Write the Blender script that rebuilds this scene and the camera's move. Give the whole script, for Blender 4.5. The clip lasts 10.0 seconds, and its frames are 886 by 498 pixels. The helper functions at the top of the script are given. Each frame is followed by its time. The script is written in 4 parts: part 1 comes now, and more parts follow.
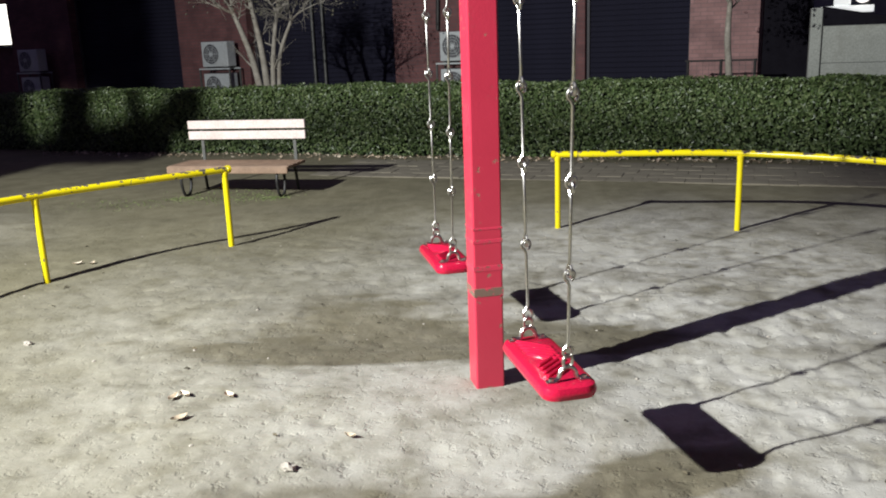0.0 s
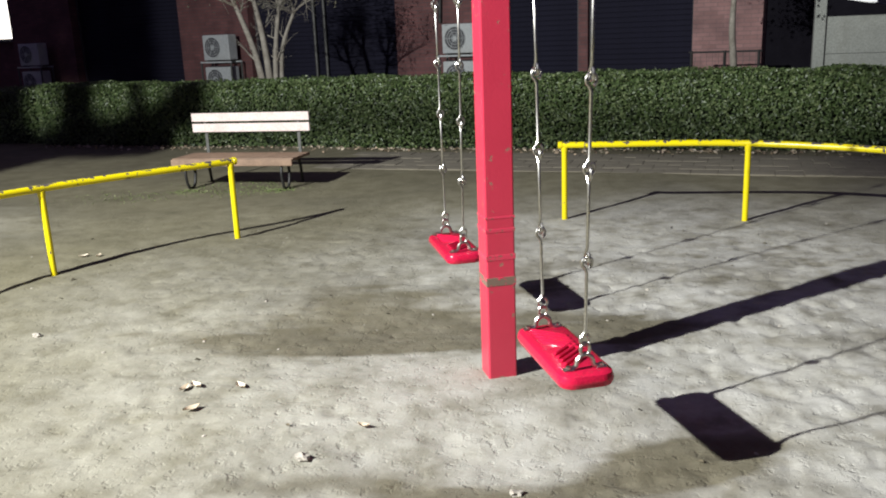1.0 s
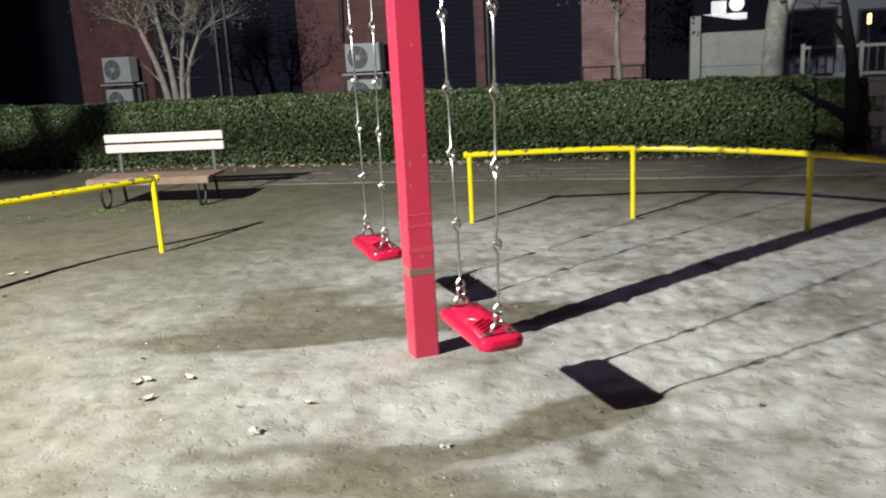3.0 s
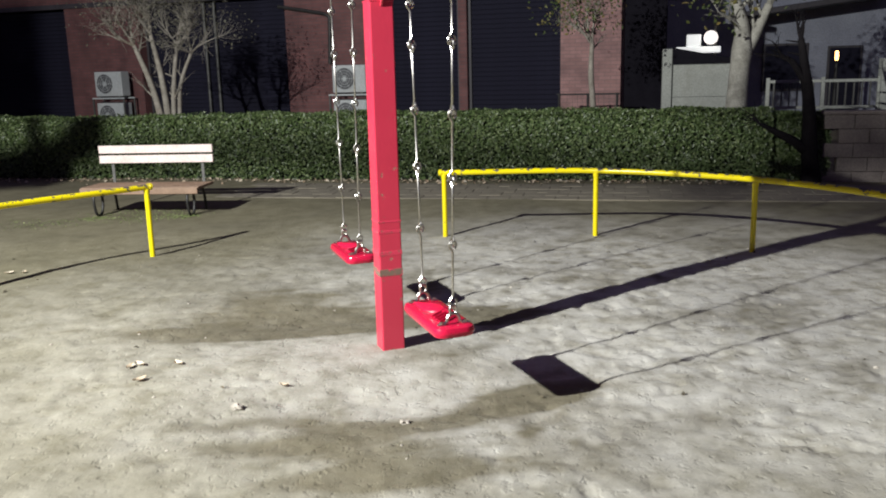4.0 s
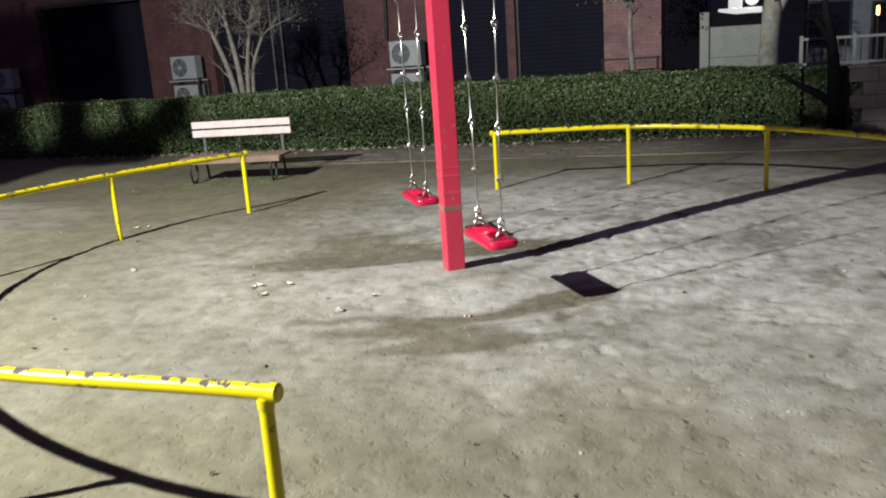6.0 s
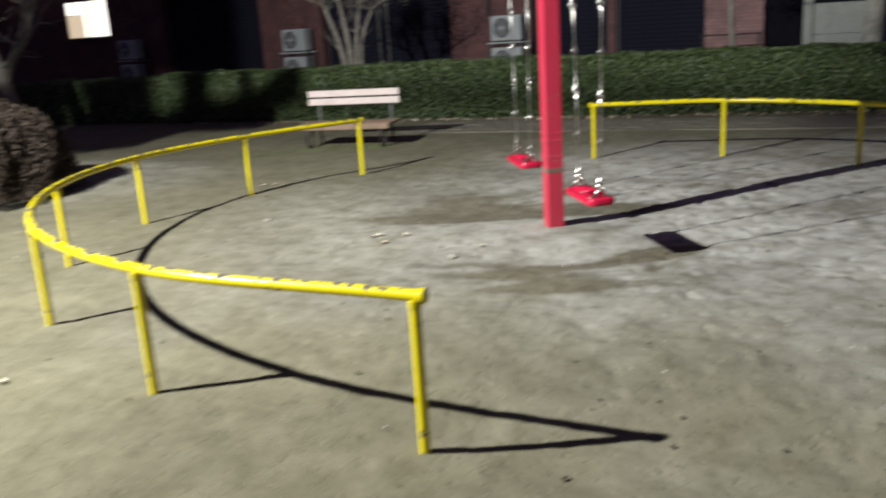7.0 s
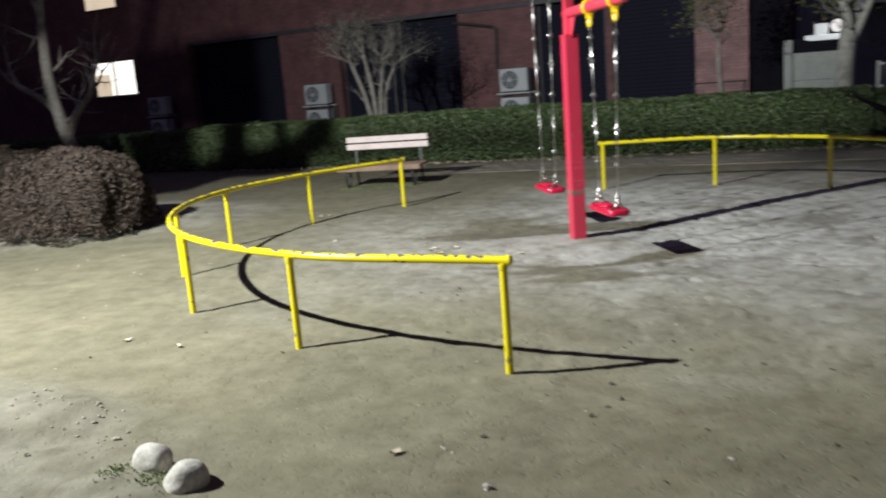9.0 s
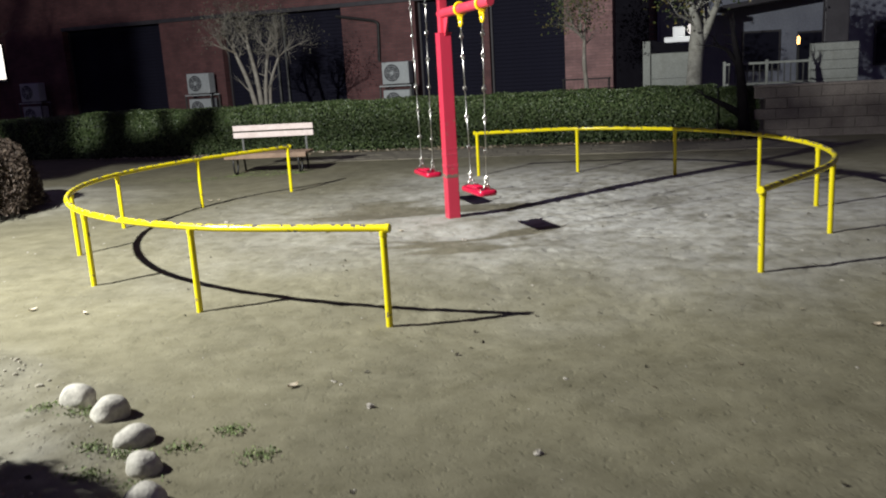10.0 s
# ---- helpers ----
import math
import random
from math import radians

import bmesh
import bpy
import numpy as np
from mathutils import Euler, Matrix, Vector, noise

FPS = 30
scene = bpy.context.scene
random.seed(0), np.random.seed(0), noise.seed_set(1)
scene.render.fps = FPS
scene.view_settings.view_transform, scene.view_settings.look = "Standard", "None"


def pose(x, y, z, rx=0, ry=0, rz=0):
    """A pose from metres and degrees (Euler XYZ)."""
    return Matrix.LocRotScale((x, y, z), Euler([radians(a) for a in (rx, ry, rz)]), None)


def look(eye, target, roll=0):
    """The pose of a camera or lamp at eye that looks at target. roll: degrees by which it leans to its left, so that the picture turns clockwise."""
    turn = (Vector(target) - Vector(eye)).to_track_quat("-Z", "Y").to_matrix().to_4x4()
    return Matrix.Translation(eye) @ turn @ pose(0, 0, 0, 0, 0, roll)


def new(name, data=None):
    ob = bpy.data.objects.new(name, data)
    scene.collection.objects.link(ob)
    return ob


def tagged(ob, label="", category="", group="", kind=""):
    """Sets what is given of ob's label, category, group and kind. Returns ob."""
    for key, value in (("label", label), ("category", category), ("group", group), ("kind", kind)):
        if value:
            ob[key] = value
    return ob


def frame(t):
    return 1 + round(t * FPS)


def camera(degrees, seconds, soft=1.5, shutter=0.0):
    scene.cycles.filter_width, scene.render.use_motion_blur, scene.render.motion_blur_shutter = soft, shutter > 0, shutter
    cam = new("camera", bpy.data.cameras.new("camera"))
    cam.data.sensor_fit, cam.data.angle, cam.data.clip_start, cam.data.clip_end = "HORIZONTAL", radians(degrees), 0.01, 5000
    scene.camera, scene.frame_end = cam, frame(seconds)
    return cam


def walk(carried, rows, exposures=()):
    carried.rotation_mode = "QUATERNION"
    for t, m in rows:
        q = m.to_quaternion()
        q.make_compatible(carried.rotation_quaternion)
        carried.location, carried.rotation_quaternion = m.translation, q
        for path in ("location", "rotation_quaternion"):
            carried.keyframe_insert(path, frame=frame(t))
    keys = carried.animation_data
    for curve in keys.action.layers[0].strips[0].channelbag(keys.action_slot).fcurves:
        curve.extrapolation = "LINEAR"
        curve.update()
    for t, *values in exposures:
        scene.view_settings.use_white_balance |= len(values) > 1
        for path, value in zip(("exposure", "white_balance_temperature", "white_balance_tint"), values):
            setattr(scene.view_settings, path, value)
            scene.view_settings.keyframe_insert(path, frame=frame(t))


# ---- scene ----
cam = camera(55.5, 10.0, soft=1.95, shutter=0.7)
PATH = [
    (0, (0.293, -0.578, 1.662), (0.129, 1.357, 1.184), -2.1),
    (0.5, (0.255, -0.574, 1.655), (0.092, 1.36, 1.174), -2.1),
    (1, (0.235, -0.569, 1.638), (0.07, 1.363, 1.146), -2.3),
    (1.5, (0.247, -0.647, 1.656), (0.084, 1.284, 1.161), -2.3),
    (2, (0.282, -0.808, 1.649), (0.152, 1.128, 1.162), -2.8),
    (2.5, (0.185, -0.964, 1.657), (0.114, 0.979, 1.189), -4.2),
    (2.7, (0.156, -1.006, 1.654), (0.165, 0.938, 1.183), -4.6),
    (3.8, (0.219, -1.575, 1.68), (0.318, 0.378, 1.264), -1.5),
    (4, (0.243, -1.676, 1.674), (0.342, 0.278, 1.261), -1.4),
    (4.5, (0.315, -1.99, 1.688), (0.192, -0.035, 1.282), -1.8),
    (5, (0.308, -2.234, 1.704), (0.184, -0.284, 1.278), -3.3),
    (5.2, (0.274, -2.433, 1.699), (0.201, -0.481, 1.269), -3.6),
    (6.3, (0.191, -3.245, 1.722), (0.154, -1.304, 1.243), -3.9),
    (6.5, (0.178, -3.425, 1.745), (0.132, -1.483, 1.27), -3.9),
    (7, (0.104, -3.753, 1.729), (-0.145, -1.837, 1.215), -3.6),
    (7.5, (-0.071, -4.199, 1.746), (-0.461, -2.308, 1.226), -4.5),
    (8, (-0.102, -4.576, 1.766), (-0.471, -2.655, 1.354), -2.6),
    (8.5, (-0.181, -4.971, 1.755), (-0.505, -3.038, 1.357), -3.5),
    (9, (-0.201, -5.409, 1.751), (-0.44, -3.463, 1.354), -4.5),
    (9.5, (-0.221, -5.844, 1.755), (-0.233, -3.887, 1.344), -3.8),
    (10, (-0.137, -6.235, 1.754), (-0.105, -4.282, 1.323), -3.3),
]
walk(cam, [(t, look(eye, target, roll)) for t, eye, target, roll in PATH],
     [(0.0, -0.06, 6500, 10), (2.5, -0.01, 6500, 10), (4.5, -0.01, 6600, 11), (5.2, -0.05, 6500, 10), (6.3, -0.26, 6500, 10), (6.5, -0.27, 6500, 10), (7.5, -0.62, 6500, 10), (8.0, -0.54, 6100, 8), (8.5, -0.5, 5950, 7), (9.0, -0.5, 6250, 10), (9.5, -0.5, 7200, 14), (10.0, -0.34, 6500, 10)])

# ---- light: a park lamp beyond the bed, and the faint glow of a town sky ----
world = bpy.data.worlds.new("night_sky")
scene.world = world
world.use_nodes = True
bg = world.node_tree.nodes["Background"]
bg.inputs[0].default_value = (0.2, 0.165, 0.36, 1)
bg.inputs[1].default_value = 0.28
LAMP = (-7.0, -1.6, 5.65)
lamp = bpy.data.lights.new("park_lamp", "SPOT")
lamp.spot_size, lamp.spot_blend = radians(156), 1.0
lamp.energy, lamp.color, lamp.shadow_soft_size = 13600, (0.97, 1.0, 0.985), 0.07
lamp_ob = new("park_lamp", lamp)
lamp_ob.matrix_basis = look(LAMP, (2.0, 8.0, 0.5))


# ---- materials ----
def nodes(name):
    m = bpy.data.materials.new(name)
    m.use_nodes = True
    t = m.node_tree
    return m, t, t.nodes["Principled BSDF"]


def add(t, kind, **kw):
    n = t.nodes.new(kind)
    for k, v in kw.items():
        n.inputs[k].default_value = v
    return n


def noise_node(t, scale, detail=4, rough=0.55, coords="Object"):
    c = t.nodes.new("ShaderNodeTexCoord")
    n = add(t, "ShaderNodeTexNoise", Scale=scale, Detail=detail, Roughness=rough)
    t.links.new(c.outputs[coords], n.inputs["Vector"])
    return n


def ramp(t, source, stops):
    r = t.nodes.new("ShaderNodeValToRGB")
    e = r.color_ramp.elements
    while len(e) < len(stops):
        e.new(0.5)
    for el, (p, c) in zip(e, stops):
        el.position = p
        el.color = (*c, 1) if len(c) == 3 else c
    t.links.new(source, r.inputs[0])
    return r


def mixc(t, fac, a, b, mode="MIX"):
    m = t.nodes.new("ShaderNodeMix")
    m.data_type, m.blend_type = "RGBA", mode
    for sock, v in ((m.inputs[0], fac), (m.inputs[6], a), (m.inputs[7], b)):
        if isinstance(v, bpy.types.NodeSocket):
            t.links.new(v, sock)
        else:
            sock.default_value = v if not isinstance(v, tuple) else (*v, 1)[:4]
    return m.outputs[2]


def bump(t, bsdf, source, strength, distance):
    b = add(t, "ShaderNodeBump", Strength=strength, Distance=distance)
    t.links.new(source, b.inputs["Height"])
    t.links.new(b.outputs[0], bsdf.inputs["Normal"])
    return b


def mottled(name, c0, c1, scale=6, fine=60, rough=0.6, metal=0.0, bumps=0.3, dist=0.004, grime=None, spec=0.5, coords="Object"):
    """A surface with two scales of colour and a fine relief."""
    m, t, p = nodes(name)
    n1, n2 = noise_node(t, scale, 5, coords=coords), noise_node(t, fine, 4, coords=coords)
    r1 = ramp(t, n1.outputs[0], [(0.3, c0), (0.7, c1)])
    r2 = ramp(t, n2.outputs[0], [(0.3, (0.72, 0.72, 0.72)), (0.7, (1.1, 1.1, 1.1))])
    c = mixc(t, 1.0, r1.outputs[0], r2.outputs[0], "MULTIPLY")
    if grime:
        n3 = noise_node(t, scale * 0.45, 6, 0.65, coords)
        g = ramp(t, n3.outputs[0], [(0.52, (0, 0, 0)), (0.72, (1, 1, 1))])
        c = mixc(t, g.outputs[0], c, grime)
    t.links.new(c, p.inputs["Base Color"])
    p.inputs["Roughness"].default_value, p.inputs["Metallic"].default_value = rough, metal
    p.inputs["Specular IOR Level"].default_value = spec
    bump(t, p, n2.outputs[0], bumps, dist)
    return m


def chipped(name, paint, dark, under, amount, rough=0.3, scale=9, worn_top=None):
    """Thick gloss paint, worn through in ragged chips; worn_top: the height above which hands have rubbed it off."""
    m, t, p = nodes(name)
    n1, n2, n3 = noise_node(t, 3, 4), noise_node(t, scale, 7, 0.62), noise_node(t, 90, 3)
    base = ramp(t, n1.outputs[0], [(0.3, paint), (0.75, dark)])
    lo = 0.74 - amount
    height = n2.outputs[0]
    if worn_top is not None:
        geo = t.nodes.new("ShaderNodeTexCoord")
        sep = t.nodes.new("ShaderNodeSeparateXYZ")
        t.links.new(geo.outputs["Object"], sep.inputs[0])
        rub = t.nodes.new("ShaderNodeMapRange")
        for k, v in (("From Min", worn_top), ("From Max", worn_top + 0.012), ("To Min", 0.0), ("To Max", 0.1)):
            rub.inputs[k].default_value = v
        t.links.new(sep.outputs[2], rub.inputs["Value"])
        total = t.nodes.new("ShaderNodeMath")
        total.operation = "ADD"
        t.links.new(n2.outputs[0], total.inputs[0])
        t.links.new(rub.outputs[0], total.inputs[1])
        height = total.outputs[0]
    chip = ramp(t, height, [(lo, (0, 0, 0)), (lo + 0.015, (1, 1, 1))])
    c = mixc(t, chip.outputs[0], base.outputs[0], under)
    t.links.new(c, p.inputs["Base Color"])
    rr = ramp(t, chip.outputs[0], [(0, (rough,) * 3), (1, (0.85,) * 3)])
    t.links.new(rr.outputs[0], p.inputs["Roughness"])
    h = t.nodes.new("ShaderNodeMath")
    h.operation = "SUBTRACT"
    t.links.new(n3.outputs[0], h.inputs[0])
    t.links.new(chip.outputs[0], h.inputs[1])
    bump(t, p, h.outputs[0], 0.35, 0.002)
    return m


def leafy(name, c0, c1, c2, rough=0.5):
    m, t, p = nodes(name)
    g = t.nodes.new("ShaderNodeNewGeometry")
    r = ramp(t, g.outputs["Random Per Island"], [(0.0, c0), (0.6, c1), (1.0, c2)])
    t.links.new(r.outputs[0], p.inputs["Base Color"])
    p.inputs["Roughness"].default_value = rough
    return m


def brickwork(name, c0, c1, mortar, rough=0.8):
    m, t, p = nodes(name)
    c = t.nodes.new("ShaderNodeTexCoord")
    sep = t.nodes.new("ShaderNodeSeparateXYZ")
    com = t.nodes.new("ShaderNodeCombineXYZ")
    t.links.new(c.outputs["Object"], sep.inputs[0])
    t.links.new(sep.outputs[0], com.inputs[0])
    t.links.new(sep.outputs[2], com.inputs[1])
    b = add(t, "ShaderNodeTexBrick", Color1=(*c0, 1), Color2=(*c1, 1), Mortar=(*mortar, 1), Scale=1.0)
    b.inputs["Mortar Size"].default_value = 0.006
    b.inputs["Brick Width"].default_value = 0.24
    b.inputs["Row Height"].default_value = 0.075
    t.links.new(com.outputs[0], b.inputs["Vector"])
    n = noise_node(t, 2.2, 6)
    r = ramp(t, n.outputs[0], [(0.3, (0.6, 0.58, 0.6)), (0.75, (1.15, 1.1, 1.1))])
    t.links.new(mixc(t, 1.0, b.outputs[0], r.outputs[0], "MULTIPLY"), p.inputs["Base Color"])
    p.inputs["Roughness"].default_value = rough
    bump(t, p, b.outputs["Fac"], -0.5, 0.006)
    return m


def glowing(name, colour, strength):
    m, t, p = nodes(name)
    p.inputs["Base Color"].default_value = (*colour, 1)
    p.inputs["Emission Color"].default_value = (*colour, 1)
    p.inputs["Emission Strength"].default_value = strength
    return m


def sand_material():
    """Pale trodden sand round the swing, earthier outside, damp hollows under the seats."""
    m, t, p = nodes("sand")
    n_big, n_mid, n_fine, n_grain = noise_node(t, 0.9, 5), noise_node(t, 4, 10, 0.66), noise_node(t, 17, 3, 0.5), noise_node(t, 300, 3, 0.7)
    n_lump = noise_node(t, 9, 12, 0.62)
    at = t.nodes.new("ShaderNodeAttribute")
    at.attribute_name = "ground_kind"
    sp = t.nodes.new("ShaderNodeSeparateColor")
    t.links.new(at.outputs["Color"], sp.inputs[0])
    pale = ramp(t, n_mid.outputs[0], [(0.36, (0.27, 0.255, 0.215)), (0.48, (0.39, 0.375, 0.335)), (0.64, (0.475, 0.461, 0.425))])
    earth = ramp(t, n_mid.outputs[0], [(0.3, (0.126, 0.113, 0.07)), (0.7, (0.202, 0.184, 0.122))])
    damp = ramp(t, n_mid.outputs[0], [(0.3, (0.105, 0.092, 0.06)), (0.7, (0.18, 0.162, 0.117))])
    c = mixc(t, sp.outputs[0], earth.outputs[0], pale.outputs[0])
    c = mixc(t, sp.outputs[1], c, damp.outputs[0])
    v = ramp(t, n_big.outputs[0], [(0.3, (0.82, 0.82, 0.82)), (0.7, (1.1, 1.1, 1.08))])
    c = mixc(t, 1.0, c, v.outputs[0], "MULTIPLY")
    g = ramp(t, n_grain.outputs[0], [(0.25, (0.75, 0.75, 0.75)), (0.75, (1.2, 1.2, 1.2))])
    c = mixc(t, 1.0, c, g.outputs[0], "MULTIPLY")
    t.links.new(c, p.inputs["Base Color"])
    p.inputs["Roughness"].default_value = 0.95
    p.inputs["Specular IOR Level"].default_value = 0.2
    ridge = ramp(t, n_fine.outputs[0], [(0.0, (0, 0, 0)), (0.36, (0.35, 0.35, 0.35)), (0.41, (0.5, 0.5, 0.5)), (0.62, (0.5, 0.5, 0.5)), (0.66, (0.62, 0.62, 0.62)), (1.0, (0.7, 0.7, 0.7))])
    hsum = t.nodes.new("ShaderNodeMath")
    hsum.operation = "MULTIPLY_ADD"
    hsum.inputs[1].default_value = 0.95
    t.links.new(n_lump.outputs[0], hsum.inputs[0])
    t.links.new(ridge.outputs[0], hsum.inputs[2])
    h2 = t.nodes.new("ShaderNodeMath")
    h2.operation = "MULTIPLY_ADD"
    h2.inputs[1].default_value = 0.1
    t.links.new(n_grain.outputs[0], h2.inputs[0])
    t.links.new(hsum.outputs[0], h2.inputs[2])
    pits = ramp(t, noise_node(t, 18, 4, 0.6).outputs[0], [(0.56, (0, 0, 0)), (0.72, (1, 1, 1))])
    h3 = t.nodes.new("ShaderNodeMath")
    h3.operation = "MULTIPLY_ADD"
    h3.inputs[1].default_value = -0.8
    t.links.new(pits.outputs[0], h3.inputs[0])
    t.links.new(h2.outputs[0], h3.inputs[2])
    bump(t, p, h3.outputs[0], 0.52, 0.015)
    return m


SAND = sand_material()
RED = chipped("red_gloss_paint", (0.53, 0.037, 0.072), (0.47, 0.03, 0.06), (0.3, 0.12, 0.09), 0.085, 0.3, 22)
PINK = chipped("faded_red_paint", (0.62, 0.05, 0.085), (0.55, 0.035, 0.06), (0.28, 0.15, 0.1), 0.05, 0.4, 12)
SEAT_RED = mottled("red_rubber_seat", (0.58, 0.012, 0.052), (0.5, 0.009, 0.042), 4, 120, 0.2, bumps=0.06)
YELLOW = chipped("yellow_gloss_paint", (0.7, 0.58, 0.004), (0.64, 0.52, 0.004), (0.1, 0.075, 0.06), 0.105, 0.28, 16)
YELLOW_RAIL = chipped("yellow_rail_paint", (0.7, 0.58, 0.004), (0.64, 0.52, 0.004), (0.07, 0.056, 0.05), 0.12, 0.25, 15, worn_top=0.669)
YELLOW_NEW = chipped("yellow_hanger_paint", (0.85, 0.56, 0.01), (0.8, 0.5, 0.01), (0.2, 0.13, 0.05), 0.03, 0.3, 25)
STEEL = mottled("galvanised_steel", (0.5, 0.48, 0.44), (0.62, 0.6, 0.56), 20, 160, 0.3, 1.0, 0.1, 0.001)
WORN_BAND = chipped("scraped_paint_band", (0.58, 0.042, 0.086), (0.5, 0.034, 0.07), (0.17, 0.11, 0.08), 0.3, 0.4, 30)
THIN_BAND = chipped("scuffed_paint_band", (0.6, 0.042, 0.088), (0.54, 0.034, 0.074), (0.26, 0.09, 0.075), 0.17, 0.35, 60)
DARK_IRON = mottled("dark_iron", (0.02, 0.02, 0.02), (0.04, 0.038, 0.035), 10, 80, 0.5, 0.3)
GREY_IRON = mottled("grey_iron", (0.07, 0.07, 0.065), (0.12, 0.12, 0.11), 10, 80, 0.5, 0.3)
BACK_WOOD = mottled("weathered_pale_slats", (0.6, 0.49, 0.45), (0.72, 0.61, 0.57), 5, 50, 0.6, grime=(0.45, 0.35, 0.31))
SEAT_WOOD = mottled("brown_seat_slats", (0.22, 0.14, 0.09), (0.32, 0.21, 0.14), 5, 50, 0.65, grime=(0.15, 0.095, 0.06))
LEAF = leafy("hedge_leaves", (0.034, 0.052, 0.016), (0.068, 0.106, 0.032), (0.15, 0.185, 0.08), 0.46)
# hedge and shrub cores: very dark, the shade between leaves put into the colour
HEDGE_CORE = mottled("hedge_inner_shade", (0.006, 0.012, 0.004), (0.014, 0.022, 0.008), 8, 60, 0.95)
BROWN_LEAF = leafy("brown_shrub_leaves", (0.03, 0.02, 0.013), (0.055, 0.036, 0.024), (0.08, 0.056, 0.036), 0.7)
BROWN_CORE = mottled("shrub_inner_shade", (0.015, 0.01, 0.006), (0.035, 0.024, 0.015), 8, 60, 0.95)
TREE_LEAF = leafy("tree_leaves", (0.03, 0.05, 0.012), (0.07, 0.09, 0.025), (0.15, 0.11, 0.03), 0.5)
DULL_LEAF = leafy("dull_leaves", (0.04, 0.036, 0.026), (0.07, 0.064, 0.045), (0.12, 0.115, 0.075), 0.7)
BARK = mottled("pale_bark", (0.17, 0.153, 0.125), (0.28, 0.255, 0.215), 9, 50, 0.85, grime=(0.14, 0.11, 0.08), bumps=0.6, dist=0.012)
BARK_GREY = mottled("grey_bark", (0.22, 0.21, 0.18), (0.36, 0.35, 0.3), 6, 40, 0.85, grime=(0.12, 0.11, 0.09), bumps=0.6, dist=0.015)
# black of the sloping board, also the painted shade of the gap beside the building
BLACK_BOARD_GAP = mottled("black_board_gap", (0.006, 0.005, 0.008), (0.01, 0.009, 0.013), 3, 30, 0.9, spec=0.1)
# near-black so that the trunk reads as standing in shade
SHADED_BARK = mottled("shaded_bark", (0.007, 0.006, 0.007), (0.014, 0.012, 0.013), 6, 40, 0.95, spec=0.15)
BRICK = brickwork("red_brick", (0.115, 0.046, 0.043), (0.15, 0.062, 0.058), (0.082, 0.056, 0.056))
BRICK_PINK = brickwork("pinkish_brick", (0.25, 0.14, 0.128), (0.31, 0.178, 0.165), (0.18, 0.12, 0.115))
SHUTTER = mottled("slate_blue_shutter", (0.0075, 0.007, 0.016), (0.012, 0.0115, 0.024), 1.5, 30, 0.9, grime=(0.007, 0.0065, 0.013), spec=0.25)
TRIM = mottled("dark_trim", (0.03, 0.026, 0.03), (0.05, 0.045, 0.05), 4, 40, 0.6)
AC_WHITE = mottled("ac_casing", (0.37, 0.39, 0.39), (0.47, 0.49, 0.48), 3, 40, 0.55, grime=(0.26, 0.26, 0.245))
AC_DARK = mottled("ac_grille", (0.05, 0.05, 0.055), (0.09, 0.09, 0.095), 6, 60, 0.6)
CONCRETE = mottled("stained_concrete", (0.24, 0.25, 0.225), (0.34, 0.35, 0.315), 1.6, 35, 0.85, grime=(0.15, 0.15, 0.125), bumps=0.5)
MUD = mottled("brown_blocks", (0.16, 0.135, 0.12), (0.24, 0.205, 0.18), 2.5, 40, 0.9, grime=(0.11, 0.09, 0.08))
PLASTER = mottled("pale_plaster", (0.2, 0.21, 0.255), (0.27, 0.285, 0.335), 1.2, 25, 0.8, grime=(0.16, 0.17, 0.2))
ROCK = mottled("pale_boulder", (0.42, 0.39, 0.33), (0.58, 0.55, 0.47), 5, 45, 0.85, grime=(0.3, 0.28, 0.22), bumps=0.5, dist=0.01)
PEBBLE = mottled("pebble", (0.3, 0.27, 0.23), (0.45, 0.41, 0.35), 20, 120, 0.9)
DEAD_LEAF = leafy("dead_leaves", (0.33, 0.24, 0.16), (0.48, 0.39, 0.28), (0.65, 0.58, 0.46), 0.7)
SCRAP = leafy("dark_scraps", (0.03, 0.022, 0.013), (0.06, 0.05, 0.028), (0.16, 0.13, 0.08), 0.8)
CLOD = mottled("clods", (0.24, 0.215, 0.16), (0.36, 0.33, 0.26), 12, 80, 0.95)
MOSS = leafy("moss_tufts", (0.08, 0.12, 0.03), (0.15, 0.2, 0.06), (0.26, 0.3, 0.12), 0.7)
PAVER = mottled("paver", (0.15, 0.132, 0.095), (0.22, 0.195, 0.145), 3, 60, 0.9, grime=(0.17, 0.15, 0.11))
WINDOW_GLOW = glowing("lit_window", (1.0, 0.94, 0.84), 2.2)
WINDOW_WARM = glowing("lit_curtain", (1.0, 0.8, 0.56), 0.95)
SIGN_GLOW = glowing("lit_sign", (1.0, 0.93, 0.88), 1.3)
SIGN_DIM = glowing("dim_sign", (0.92, 0.95, 0.93), 0.85)
AMBER_GLOW = glowing("amber_lamp", (1.0, 0.5, 0.15), 6.0)


# ---- building helpers ----
def mesh_of(name, verts, faces, mat, smooth=False):
    me = bpy.data.meshes.new(name)
    me.from_pydata([tuple(v) for v in verts], [], [tuple(f) for f in faces])
    me.materials.append(mat)
    if smooth:
        me.polygons.foreach_set("use_smooth", [True] * len(me.polygons))
    me.update()
    return me


def bm_mesh(name, bm, mat, smooth=False):
    me = bpy.data.meshes.new(name)
    bmesh.ops.recalc_face_normals(bm, faces=bm.faces)
    bm.to_mesh(me)
    bm.free()
    me.materials.append(mat)
    if smooth:
        me.polygons.foreach_set("use_smooth", [True] * len(me.polygons))
        me.set_sharp_from_angle(angle=radians(38))
    return me


